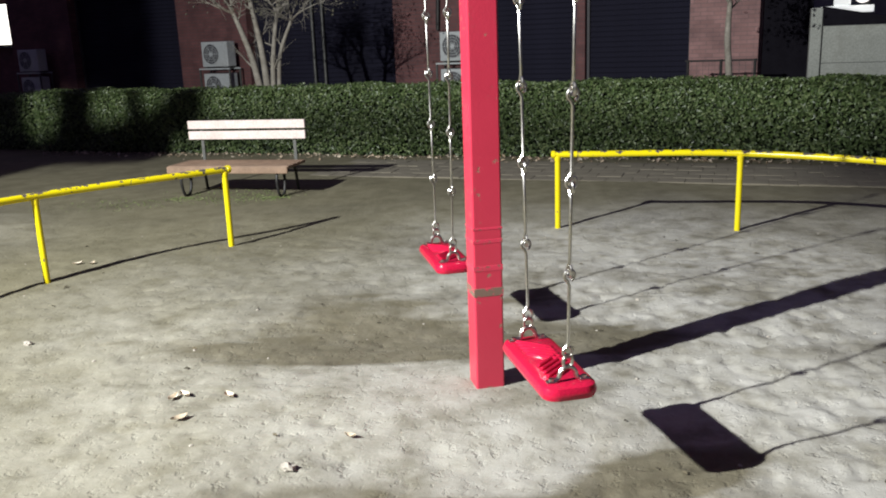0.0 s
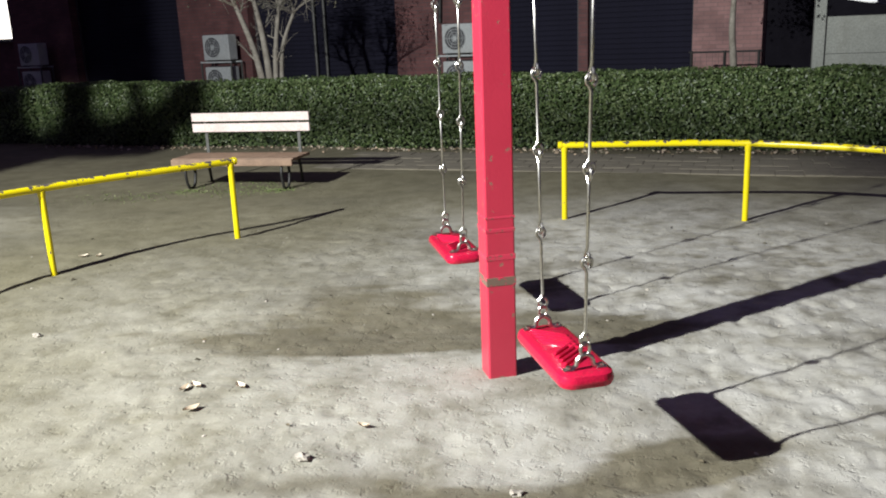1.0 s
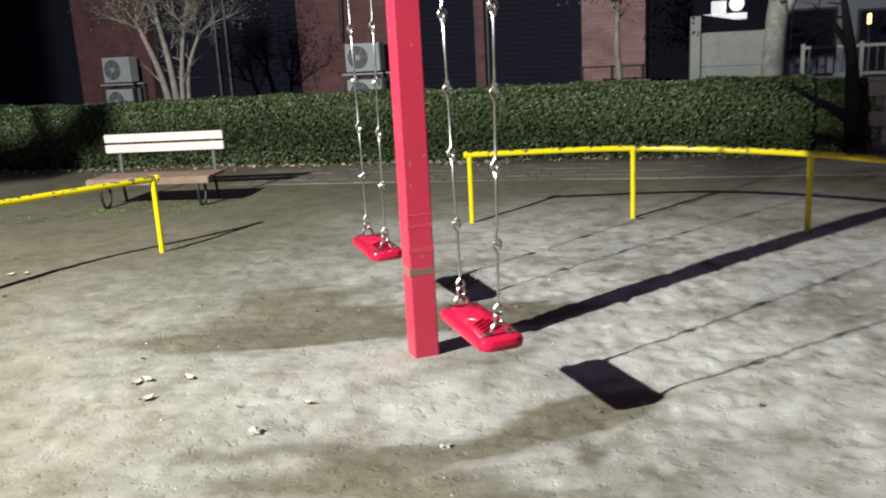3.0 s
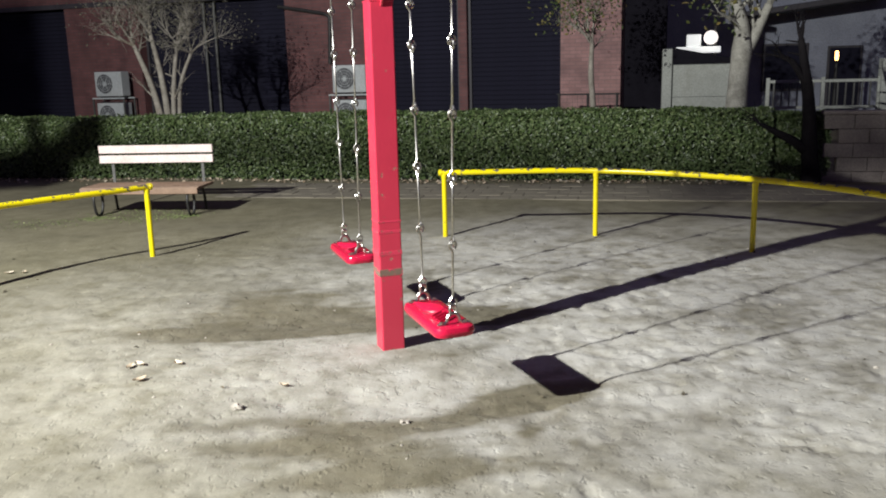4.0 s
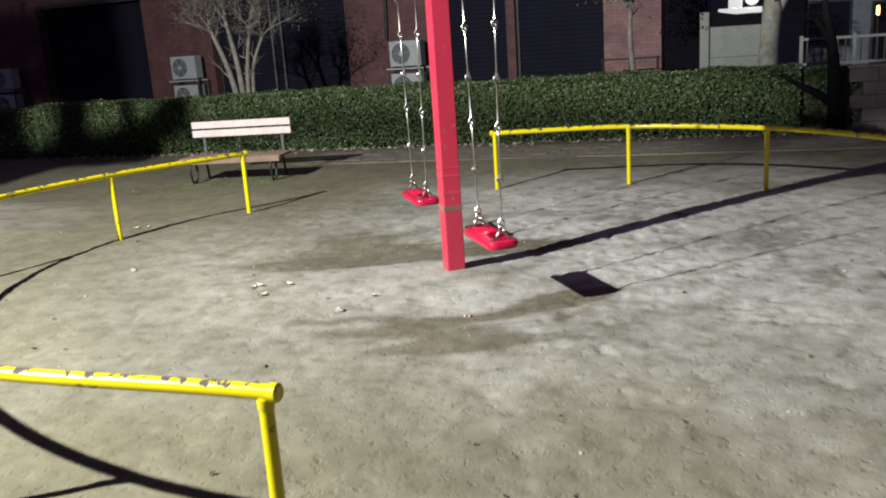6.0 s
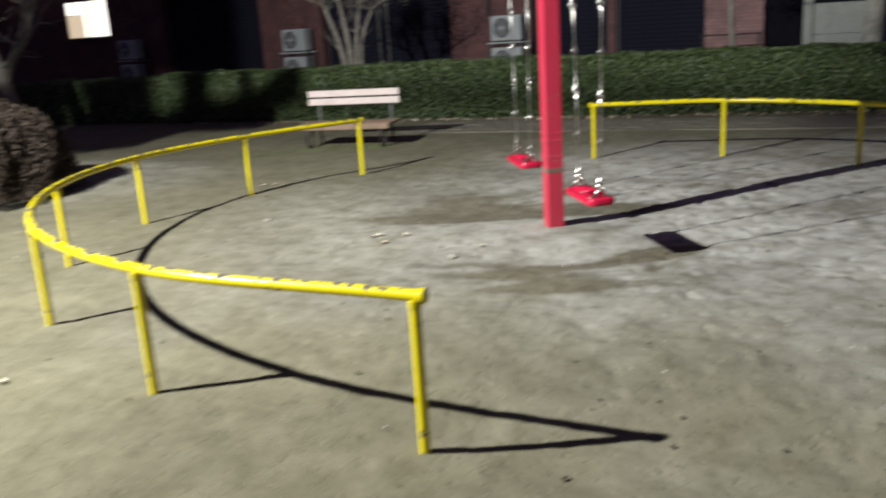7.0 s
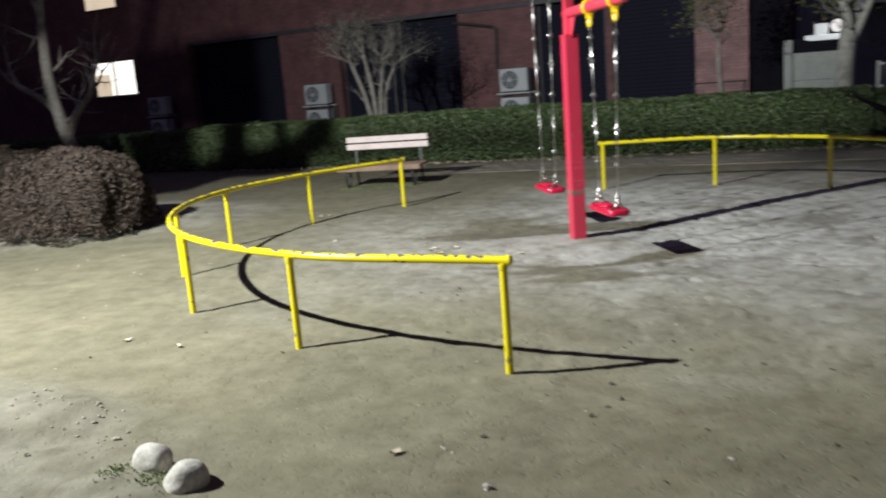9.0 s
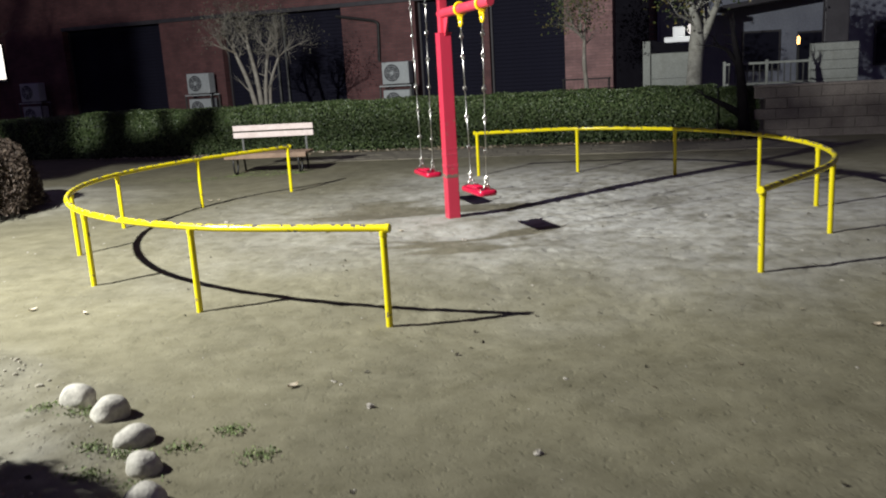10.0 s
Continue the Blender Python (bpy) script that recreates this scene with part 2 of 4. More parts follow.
def part(name, bm, mat, parent, label="", smooth=False):
    me = bm if isinstance(bm, bpy.types.Mesh) else bm_mesh(name, bm, mat, smooth)
    ob = new(name, me)
    ob.parent = parent
    if label:
        tagged(ob, label)
    return ob


def thing(name, label, category, m=None, group="", kind=""):
    ob = tagged(new(name), label, category, group, kind)
    if m is not None:
        ob.matrix_basis = m
    return ob


def box(x0, x1, y0, y1, z0, z1, bevel=0.0, bm=None, segs=2):
    own = bmesh.new()
    bmesh.ops.create_cube(own, size=1, matrix=Matrix.Translation(((x0 + x1) / 2, (y0 + y1) / 2, (z0 + z1) / 2)) @ Matrix.Diagonal((x1 - x0, y1 - y0, z1 - z0, 1)))
    if bevel:
        bmesh.ops.bevel(own, geom=own.edges[:], offset=bevel, segments=segs, affect="EDGES", profile=0.5)
    if bm is None:
        return own
    join(bm, own)
    return bm


def join(bm, own):
    tmp = bpy.data.meshes.new("tmp")
    own.to_mesh(tmp)
    own.free()
    bm.from_mesh(tmp)
    bpy.data.meshes.remove(tmp)


def tube(points, radius, sides=12, closed=False, caps=True, bm=None):
    """A round bar along points; radius is a number or one for each point."""
    bm = bm or bmesh.new()
    pts = [Vector(p) for p in points]
    n = len(pts)
    rad = radius if isinstance(radius, (list, tuple)) else [radius] * n
    rings, side = [], None
    for i, p in enumerate(pts):
        a = pts[(i - 1) % n] if closed else pts[max(i - 1, 0)]
        b = pts[(i + 1) % n] if closed else pts[min(i + 1, n - 1)]
        d = (b - a).normalized()
        if side is None:
            side = d.orthogonal().normalized()
        side = (side - d * side.dot(d)).normalized()
        up = d.cross(side)
        rings.append([bm.verts.new(p + rad[i] * (math.cos(k * math.tau / sides) * side + math.sin(k * math.tau / sides) * up)) for k in range(sides)])
    for i in range(n if closed else n - 1):
        r0, r1 = rings[i], rings[(i + 1) % n]
        for k in range(sides):
            bm.faces.new((r0[k], r0[(k + 1) % sides], r1[(k + 1) % sides], r1[k]))
    if caps and not closed:
        bm.faces.new(rings[0][::-1])
        bm.faces.new(rings[-1])
    return bm


def spline(points, steps=8):
    """A smooth line through points."""
    p = [Vector(q) for q in points]
    p = [2 * p[0] - p[1]] + p + [2 * p[-1] - p[-2]]
    out = []
    for i in range(1, len(p) - 2):
        for k in range(steps):
            t = k / steps
            out.append(0.5 * (2 * p[i] + (p[i + 1] - p[i - 1]) * t + (2 * p[i - 1] - 5 * p[i] + 4 * p[i + 1] - p[i + 2]) * t * t + (3 * p[i] - p[i - 1] - 3 * p[i + 1] + p[i + 2]) * t ** 3))
    return out + [p[-2]]


def disc(centre, axis, radius, thick, sides=20, bm=None):
    c, a = Vector(centre), Vector(axis).normalized()
    return tube([c - a * thick / 2, c - a * thick / 2 + a * 1e-4, c + a * thick / 2], [radius * 0.96, radius, radius], sides, bm=bm)


def leaf_cloud(name, centres, normals, size, mat, rng, spread=0.9, slim=0.6):
    """Many small folded leaves, each of two faces, at given places and rough facings."""
    n = len(centres)
    nrm = normals + rng.normal(0, spread, (n, 3))
    nrm /= np.linalg.norm(nrm, axis=1)[:, None] + 1e-9
    ref = rng.normal(0, 1, (n, 3))
    a = np.cross(nrm, ref)
    a /= np.linalg.norm(a, axis=1)[:, None] + 1e-9
    b = np.cross(nrm, a)
    s = (size * rng.uniform(0.6, 1.35, n))[:, None]
    tip, root = centres + a * s, centres - a * s
    l, r = centres + b * s * slim + nrm * s * 0.3, centres - b * s * slim + nrm * s * 0.3
    verts = np.stack([root, l, tip, r], 1).reshape(-1, 3)
    i = np.arange(n) * 4
    faces = np.concatenate([np.stack([i, i + 1, i + 2], 1), np.stack([i, i + 2, i + 3], 1)])
    return mesh_of(name, verts.tolist(), faces.tolist(), mat)


def wobble(p, scale, seed):
    return noise.noise(Vector((p[0] * scale + seed, p[1] * scale - seed, p[2] * scale)))


# ---- the ground, one sheet ----
POLE = Vector((0.158, 3.335, 0))
BEAM_DIR = Vector((0.292, -0.956, 0)).normalized()
SEAT_AT = 0.89
HANG = 0.31
ARM_Z = {1: 2.283, -1: 2.76}


def bell(x, y, cx, cy, ax, ay, turn):
    c, s = math.cos(turn), math.sin(turn)
    u, v = (x - cx) * c + (y - cy) * s, -(x - cx) * s + (y - cy) * c
    return np.exp(-((u / ax) ** 2 + (v / ay) ** 2))


def fbm(x, y, freq, octaves, seed):
    """Smooth value noise on arrays."""
    rng = np.random.default_rng(seed)
    out, amp = np.zeros_like(x), 1.0
    for _ in range(octaves):
        table = rng.uniform(-1, 1, (256, 256))
        u, v = x * freq + 37.3, y * freq + 91.7
        iu, iv = np.floor(u).astype(int), np.floor(v).astype(int)
        fu, fv = u - iu, v - iv
        fu, fv = fu * fu * (3 - 2 * fu), fv * fv * (3 - 2 * fv)
        g = lambda i, j: table[i % 256, j % 256]
        out += amp * ((g(iu, iv) * (1 - fu) + g(iu + 1, iv) * fu) * (1 - fv) + (g(iu, iv + 1) * (1 - fu) + g(iu + 1, iv + 1) * fu) * fv)
        freq, amp = freq * 2.03, amp * 0.5
    return out


def shoe_marks():
    """Where people have walked: place, heading, depth and size of each print."""
    rng = random.Random(17)
    marks = []
    for _ in range(34):
        x, y, a = rng.uniform(-3.2, 3.4), rng.uniform(-0.2, 6.2), rng.uniform(0, math.tau)
        for i in range(rng.randint(5, 9)):
            side = 0.09 if i % 2 else -0.09
            marks.append((x - side * math.sin(a), y + side * math.cos(a), a + rng.uniform(-0.25, 0.25), rng.uniform(0.004, 0.009), rng.uniform(0.85, 1.1)))
            x, y, a = x + 0.5 * math.cos(a), y + 0.5 * math.sin(a), a + rng.uniform(-0.35, 0.35)
    for _ in range(150):
        marks.append((rng.uniform(0.3, 3.6), rng.uniform(1.0, 5.6), rng.uniform(0, math.tau), rng.uniform(0.003, 0.006), rng.uniform(0.7, 1.1)))
    return marks


SHOES = shoe_marks()


def footprints(x, y):
    """Sole and heel pressed in, with a soft rim pushed up round them."""
    z = np.zeros_like(x)
    for px, py, a, depth, size in SHOES:
        pick = (np.abs(x - px) < 0.24) & (np.abs(y - py) < 0.24)
        if not pick.any():
            continue
        c, q = math.cos(a), math.sin(a)
        u, v = ((x[pick] - px) * c + (y[pick] - py) * q) / size, (-(x[pick] - px) * q + (y[pick] - py) * c) / size
        sole, heel = ((u - 0.05) / 0.078) ** 2 + (v / 0.046) ** 2, ((u + 0.085) / 0.042) ** 2 + (v / 0.036) ** 2
        z[pick] += depth * (0.55 * np.exp(-0.5 * np.minimum(sole, heel)) - np.exp(-sole ** 2) - 0.9 * np.exp(-heel ** 2))
    return z


def ground_height(x, y):
    inside = 1 / (1 + np.exp((np.hypot((x - 0.1) / 1.08, y - 3.1) - 3.6) * 2))
    z = 0.007 * fbm(x, y, 0.5, 2, 1) + (0.0022 + 0.0022 * inside) * fbm(x, y, 6.2, 3, 2)
    dents = fbm(x, y, 9.0, 2, 5)
    right = 1 / (1 + np.exp(-np.clip((x - 1.0) * 2.2, -40, 40)))
    z -= (0.012 + 0.004 * right) * (0.2 + inside) * np.clip(dents - 0.45 + 0.12 * right, 0, 1)
    z += 0.004 * (0.3 + inside) * np.clip(fbm(x, y, 11.0, 2, 6), 0.1, 1)
    for k in (-1, 1):
        c = POLE + BEAM_DIR * SEAT_AT * k
        z -= 0.055 * bell(x, y, c.x - 0.25, c.y, 0.95, 0.33, 0.29)
    # worn lower at the way in, on the open side and by the end of the far rail
    z -= 0.075 * bell(x, y, 0.2, -0.5, 1.3, 0.9, 0) + 0.03 * bell(x, y, 1.5, 3.3, 1.7, 1.5, 0) + 0.03 * bell(x, y, -1.6, 6.7, 1.3, 0.9, 0)
    z += footprints(x, y)
    near = np.exp(-((np.hypot(x - POLE.x, y - POLE.y)) / 0.5) ** 2)
    z = z * (1 - near) + 0.01 * near
    bed = 1 / (1 + np.exp((np.hypot(x + 4.4, y + 3.2) - 2.75) * 9))
    z += bed * (0.05 + 0.03 * fbm(x, y, 2.5, 3, 8))
    bank = 1 / (1 + np.exp((np.hypot((x + 8.3) / 1.9, y - 6.6) - 2.05) * 6))
    z += bank * (0.07 + 0.04 * fbm(x, y, 1.8, 3, 9))
    return z


def make_ground():
    def axis(lo, hi, step, far):
        mid = np.arange(lo, hi, step)
        g, d = [], step
        v = 0.0
        while v < far:
            d *= 1.22
            v += d
            g.append(v)
        g = np.array(g)
        return np.concatenate([(lo - g)[::-1], mid, mid[-1] + g])
    xs, ys = axis(-4.2, 4.4, 0.022, 400), axis(-3.2, 7.4, 0.022, 400)
    X, Y = np.meshgrid(xs, ys)
    Z = ground_height(X, Y)
    far = np.hypot(X, Y) > 40
    Z[far] = 0
    nx, ny = len(xs), len(ys)
    me = bpy.data.meshes.new("ground")
    me.vertices.add(nx * ny)
    me.vertices.foreach_set("co", np.stack([X, Y, Z], -1).reshape(-1).astype(np.float32))
    i = (np.arange(ny - 1)[:, None] * nx + np.arange(nx - 1)[None]).reshape(-1)
    q = np.stack([i, i + 1, i + nx + 1, i + nx], 1).reshape(-1)
    me.loops.add(len(q))
    me.loops.foreach_set("vertex_index", q.astype(np.int32))
    me.polygons.add(len(q) // 4)
    me.polygons.foreach_set("loop_start", (np.arange(len(q) // 4) * 4).astype(np.int32))
    me.polygons.foreach_set("use_smooth", np.ones(len(q) // 4, bool))
    me.update(calc_edges=True)
    edge = fbm(X, Y, 0.9, 4, 11)
    # pale sand, reaching farther right to make up for the lamp's falloff
    pale = 1 / (1 + np.exp(np.clip((np.hypot((X - 1.6) / 1.12, Y - 3.95) - 3.3 + 0.6 * edge) * 2.0, -60, 60)))
    bedm = 1 / (1 + np.exp(np.clip((np.hypot(X + 4.4, Y + 3.2) - 2.75) * 9, -60, 60)))
    pale = np.maximum(pale, bedm * (0.55 + 0.3 * edge))
    bank = 1 / (1 + np.exp(np.clip((np.hypot((X + 8.3) / 1.9, Y - 6.6) - 2.05) * 6, -60, 60)))
    pale = np.maximum(pale, 0.7 * bank)
    damp = np.zeros_like(X)
    for cx, cy, ax, ay, turn in ((-0.45, 4.0, 1.25, 0.62, 0.06), (-1.15, 3.9, 0.75, 0.16, -0.05), (0.7, 3.95, 0.6, 0.22, 0.3), (0.1, 2.06, 0.6, 0.42, -0.2), (0.72, 2.42, 0.62, 0.26, 0.5), (0.15, 1.72, 0.34, 0.24, 0.0)):
        damp = np.maximum(damp, bell(X, Y, cx, cy, ax, ay, turn))
    streak = fbm(X * 0.8 + Y * 0.1, (Y - 0.1 * X) * 3.2, 1.6, 5, 12)
    rim = 0.5 + 0.5 * np.tanh((Y - 3.68 - 0.07 * X - 0.05 * edge) * 20)
    damp = np.where(Y > 3.3, damp * rim, damp)
    damp = np.clip((damp - 0.28 + 0.3 * streak + 0.12 * edge) * 2.7, 0, 0.95)
    # left side toned down in colour to offset the lamp's strong light there
    left = 1 / (1 + np.exp(np.clip((X + 0.2) * 2.0, -40, 40)))
    pale *= 1 - 0.48 * left
    patch = np.clip(fbm(X, Y, 1.7, 4, 14) * 1.3 - 0.25 + 0.2 * left, 0, 1) * 0.75 + np.clip(fbm(X, Y, 5.5, 3, 15) - 0.45, 0, 1)
    damp = np.clip(damp + 0.8 * patch * pale, 0, 1)
    at = me.color_attributes.new("ground_kind", "FLOAT_COLOR", "POINT")
    col = np.stack([pale, damp, np.zeros_like(X), np.ones_like(X)], -1)
    at.data.foreach_set("color", col.reshape(-1).astype(np.float32))
    me.materials.append(SAND)
    ob = new("ground", me)
    tagged(ob, "trodden grey-brown sandy playground ground with damp hollows", "ground", kind="structure")
    return ob


make_ground()


def floor_z(x, y):
    return float(ground_height(np.array([float(x)]), np.array([float(y)]))[0])


# ---- the swing stand ----
def make_swing_stand():
    turn = math.atan2(BEAM_DIR.y, BEAM_DIR.x)
    th = thing("swing_stand", "red square steel post with a crossbeam for two swings", "swing frame", Matrix.Translation(POLE) @ Matrix.Rotation(turn, 4, "Z"))
    w = 0.071
    part("post", box(-w, w, -w, w, -0.15, 2.078, 0.008), RED, th)
    for z, h, m in ((0.475, 0.042, WORN_BAND), (0.60, 0.028, THIN_BAND), (0.735, 0.02, THIN_BAND), (0.80, 0.012, THIN_BAND)):
        part("scraped_band", box(-w - 0.0015, w + 0.0015, -w - 0.0015, w + 0.0015, z, z + h, 0.002), m, th, "brown band where the red paint is scraped off")
    part("upper_post", box(-0.045, 0.045, -0.045, 0.045, 2.07, 2.9, 0.006), PINK, th)
    part("post_cap", box(-w - 0.002, w + 0.002, -w - 0.002, w + 0.002, 2.066, 2.08, 0.004), RED, th)
    for k in (-1, 1):
        zb = ARM_Z[k]
        tip = zb + (0.015 if k > 0 else 0.0)
        part("beam", tube([(k * -0.062, 0, zb), (k * -0.06, 0, zb), (k * 1.4, 0, tip), (k * 1.42, 0, tip)], [0.04, 0.05, 0.05, 0.04], 20), PINK, th, smooth=True)
        bm = bmesh.new()
        v = [bm.verts.new(p) for p in ((k * 0.045, -0.006, zb - 0.25), (k * 0.075, -0.006, zb - 0.24), (k * 0.2, -0.006, zb - 0.03), (k * 0.045, -0.006, zb - 0.03))]
        f = bm.faces.new(v)
        e = bmesh.ops.extrude_face_region(bm, geom=[f])
        bmesh.ops.translate(bm, vec=(0, 0.012, 0), verts=[q for q in e["geom"] if isinstance(q, bmesh.types.BMVert)])
        part("gusset", bm, PINK, th)
        for s in (-HANG, HANG):
            x = k * SEAT_AT + s
            z = zb + (tip - zb) * abs(x) / 1.4
            ring = [(x, 0.06 * math.cos(a), z + 0.06 * math.sin(a)) for a in np.linspace(0, math.tau, 24, endpoint=False)]
            h = part("hanger", tube(ring, 0.017, 10, closed=True), YELLOW_NEW, th, "yellow painted swing hanger clamp", smooth=True)
            part("hanger_lug", box(x - 0.018, x + 0.018, -0.03, 0.03, z - 0.11, z - 0.055, 0.01), YELLOW_NEW, h)
            eye = [(x + 0.036 * math.cos(a), 0, z - 0.13 + 0.042 * math.sin(a)) for a in np.linspace(0, math.tau, 20, endpoint=False)]
            part("hanger_eye", tube(eye, 0.014, 8, closed=True), YELLOW_NEW, h, smooth=True)
    return th


make_swing_stand()
JOINTS = {1: [0.565, 0.87, 1.18, 1.49, 1.80, 2.02, 2.175], -1: [0.565, 0.87, 1.18, 1.49, 1.80, 2.11, 2.42, 2.60]}


def rounded_slab(lx, ly, z0, z1, corner, edge):
    """A seat board: rounded in plan and along its rims."""
    bm = bmesh.new()
    prof = [(edge, z0), (edge * 0.3, z0 + edge * 0.3), (0, z0 + edge), (0, z1 - edge), (edge * 0.3, z1 - edge * 0.3), (edge, z1)]
    rings = []
    for inset, z in prof:
        ring = []
        for cx, cy, a0 in ((1, 1, 0), (-1, 1, 90), (-1, -1, 180), (1, -1, 270)):
            for k in range(7):
                a = radians(a0 + k * 15)
                r = corner - inset
                ring.append(bm.verts.new((cx * (lx - corner) + r * math.cos(a), cy * (ly - corner) + r * math.sin(a), z)))
        rings.append(ring)
    for a, b in zip(rings, rings[1:]):
        for k in range(len(a)):
            bm.faces.new((a[k], a[(k + 1) % len(a)], b[(k + 1) % len(a)], b[k]))
    bm.faces.new(rings[0][::-1])
    bm.faces.new(rings[-1])
    return bm


def make_swing(k):
    turn = math.atan2(BEAM_DIR.y, BEAM_DIR.x)
    th = thing("swing", "red moulded swing seat hanging still on long steel rod chains", "swing", Matrix.Translation(POLE + BEAM_DIR * SEAT_AT * k) @ Matrix.Rotation(turn, 4, "Z"), group="swings on the stand")
    seat = part("seat", rounded_slab(0.287, 0.108, 0.404, 0.464, 0.062, 0.026), SEAT_RED, th, "glossy red ribbed seat", smooth=True)
    for i in range(10):
        x = -0.16 + i * 0.0355
        a = radians(42 if i < 5 else -42)
        d = Vector((math.sin(a), math.cos(a), 0)) * 0.08
        part("rib", tube([Vector((x, 0, 0.463)) - d, Vector((x, 0, 0.466)) - d * 0.9, Vector((x, 0, 0.466)) + d * 0.9, Vector((x, 0, 0.463)) + d], [0.004, 0.0085, 0.0085, 0.004], 8), SEAT_RED, seat, smooth=True)
    for s in (-0.225, 0.225):
        arch = [(s, -0.07, 0.469), (s, -0.045, 0.471), (s, -0.034, 0.476)] + [(s, -0.031 * math.cos(a), 0.482 + 0.036 * math.sin(a)) for a in np.linspace(0, math.pi, 11)] + [(s, 0.034, 0.476), (s, 0.045, 0.471), (s, 0.07, 0.469)]
        br = part("bracket", tube(arch, 0.0095, 8), STEEL, th, "steel seat bracket with bolts", smooth=True)
        for q in (-0.062, 0.062):
            part("bracket_ear", box(s - 0.013, s + 0.013, q - 0.02, q + 0.02, 0.463, 0.472, 0.004), STEEL, br)
        for q in (-0.062, 0.062):
            part("bolt", disc((s, q, 0.474), (0, 0, 1), 0.011, 0.012, 8), STEEL, br)
        top = 0.52
        ring = [(s + 0.0, 0.017 * math.cos(a), top + 0.018 + 0.024 * math.sin(a)) for a in np.linspace(0, math.tau, 16, endpoint=False)]
        part("ring", tube(ring, 0.0065, 8, closed=True), STEEL, th, smooth=True)
        slant = (math.copysign(HANG, s) - s) / (JOINTS[k][-1] - 0.54)
        for j, (z0, z1) in enumerate(zip(JOINTS[k], JOINTS[k][1:])):
            flat = j % 2
            hook = []
            for c, sg in ((z0 + 0.009, 1), (z1 - 0.009, -1)):
                arc = [(0.0185 * math.sin(a), c + sg * -0.021 * math.cos(a)) for a in np.linspace(-2.7, 2.7, 16)]
                hook.append(arc if sg > 0 else arc)
            line = [(u, z) for u, z in hook[0]][::-1] + [(0, z0 + 0.046), (0, z1 - 0.046)] + [(u, z) for u, z in hook[1]]
            pts = [(s + slant * (z - 0.54) + (u if flat else 0), 0 if flat else u, z) for u, z in line]
            part("chain_rod", tube(pts, 0.0058, 8), STEEL, th, smooth=True)
    return th


make_swing(1)
make_swing(-1)

# ---- the two curved guard rails ----
RAIL_Z = 0.66
LEFT = [(-2.165, 6.45), (-3.217, 5.30), (-3.845, 3.98), (-3.815, 2.52), (-3.128, 1.09), (-1.926, 0.037), (-0.452, -0.489)]
RIGHT = [(0.706, 6.89), (2.224, 6.666), (3.43, 5.655), (4.06, 4.2), (4.10, 2.715), (3.615, 1.393), (2.465, 0.148)]


def make_rail(posts, label):
    th = thing("guard_rail", label, "railing", group="guard rails round the swing")
    pts = spline([(x, y, RAIL_Z) for x, y in posts], 10)
    a, b = pts[0] + (pts[0] - pts[1]).normalized() * 0.05, pts[-1] + (pts[-1] - pts[-2]).normalized() * 0.05
    rail = part("rail", tube([a] + pts + [b], 0.0275, 16), YELLOW_RAIL, th, "chipped yellow tube rail", smooth=True)
    for e, d in ((a, pts[0] - pts[1]), (b, pts[-1] - pts[-2])):
        d = d.normalized()
        part("end_cap", tube([e - d * 0.03, e - d * 0.028, e, e + d * 0.006], [0.031, 0.033, 0.033, 0.026], 16), YELLOW, rail, smooth=True)
    for x, y in posts:
        post = part("post", tube([(x, y, -0.1), (x, y, RAIL_Z - 0.012)], 0.025, 14), YELLOW, th, smooth=True)
        part("weld_collar", tube([(x, y, RAIL_Z - 0.06), (x, y, RAIL_Z - 0.05), (x, y, RAIL_Z - 0.02)], [0.026, 0.029, 0.029], 14), YELLOW, post, smooth=True)
    return th


make_rail(LEFT, "low curved yellow guard rail with chipped paint on sand")
make_rail(RIGHT, "low curved yellow guard rail, part of it shaded")


# ---- the bench ----
def make_bench():
    c = Vector((-2.86, 9.34, 0))
    th = thing("park_bench", "park bench with pale back slats, brown seat and iron legs", "bench", Matrix.Translation(c) @ Matrix.Rotation(math.atan2(-0.231, 1.496), 4, "Z"))
    for z in (0.738, 0.612):
        part("back_slat", box(-0.757, 0.757, -0.02, 0.02, z, z + 0.1, 0.006), BACK_WOOD, th, "pale weathered back slat")
    for y in (-0.56, -0.43, -0.3, -0.17):
        part("seat_slat", box(-0.752, 0.752, y, y + 0.12, 0.335, 0.37, 0.006), SEAT_WOOD, th, "brown wooden seat slat")
    part("front_slat", box(-0.752, 0.752, -0.6, -0.566, 0.285, 0.362, 0.008), SEAT_WOOD, th, "brown upright slat along the seat front")
    for x in (-0.6, 0.6):
        part("back_post", box(x - 0.02, x + 0.02, 0.021, 0.035, 0.33, 0.83, 0.003), GREY_IRON, th)
        part("seat_bearer", box(x - 0.02, x + 0.02, -0.56, 0.035, 0.305, 0.334, 0.003), DARK_IRON, th)
        loop = spline([(x, -0.53, 0.31), (x, -0.56, 0.19), (x, -0.52, 0.04), (x, -0.44, 0.005), (x, -0.37, 0.05), (x, -0.34, 0.18), (x, -0.37, 0.31)], 6)
        part("front_leg", tube(loop, 0.017, 10), DARK_IRON, th, smooth=True)
        part("back_leg", tube(spline([(x, -0.05, 0.31), (x, 0.0, 0.2), (x, 0.04, -0.02)], 6), 0.018, 10), DARK_IRON, th, smooth=True)
    return th


make_bench()


# ---- hedge and shrubs ----
def hedge_line(x):
    return 11.65 - 0.27 * x


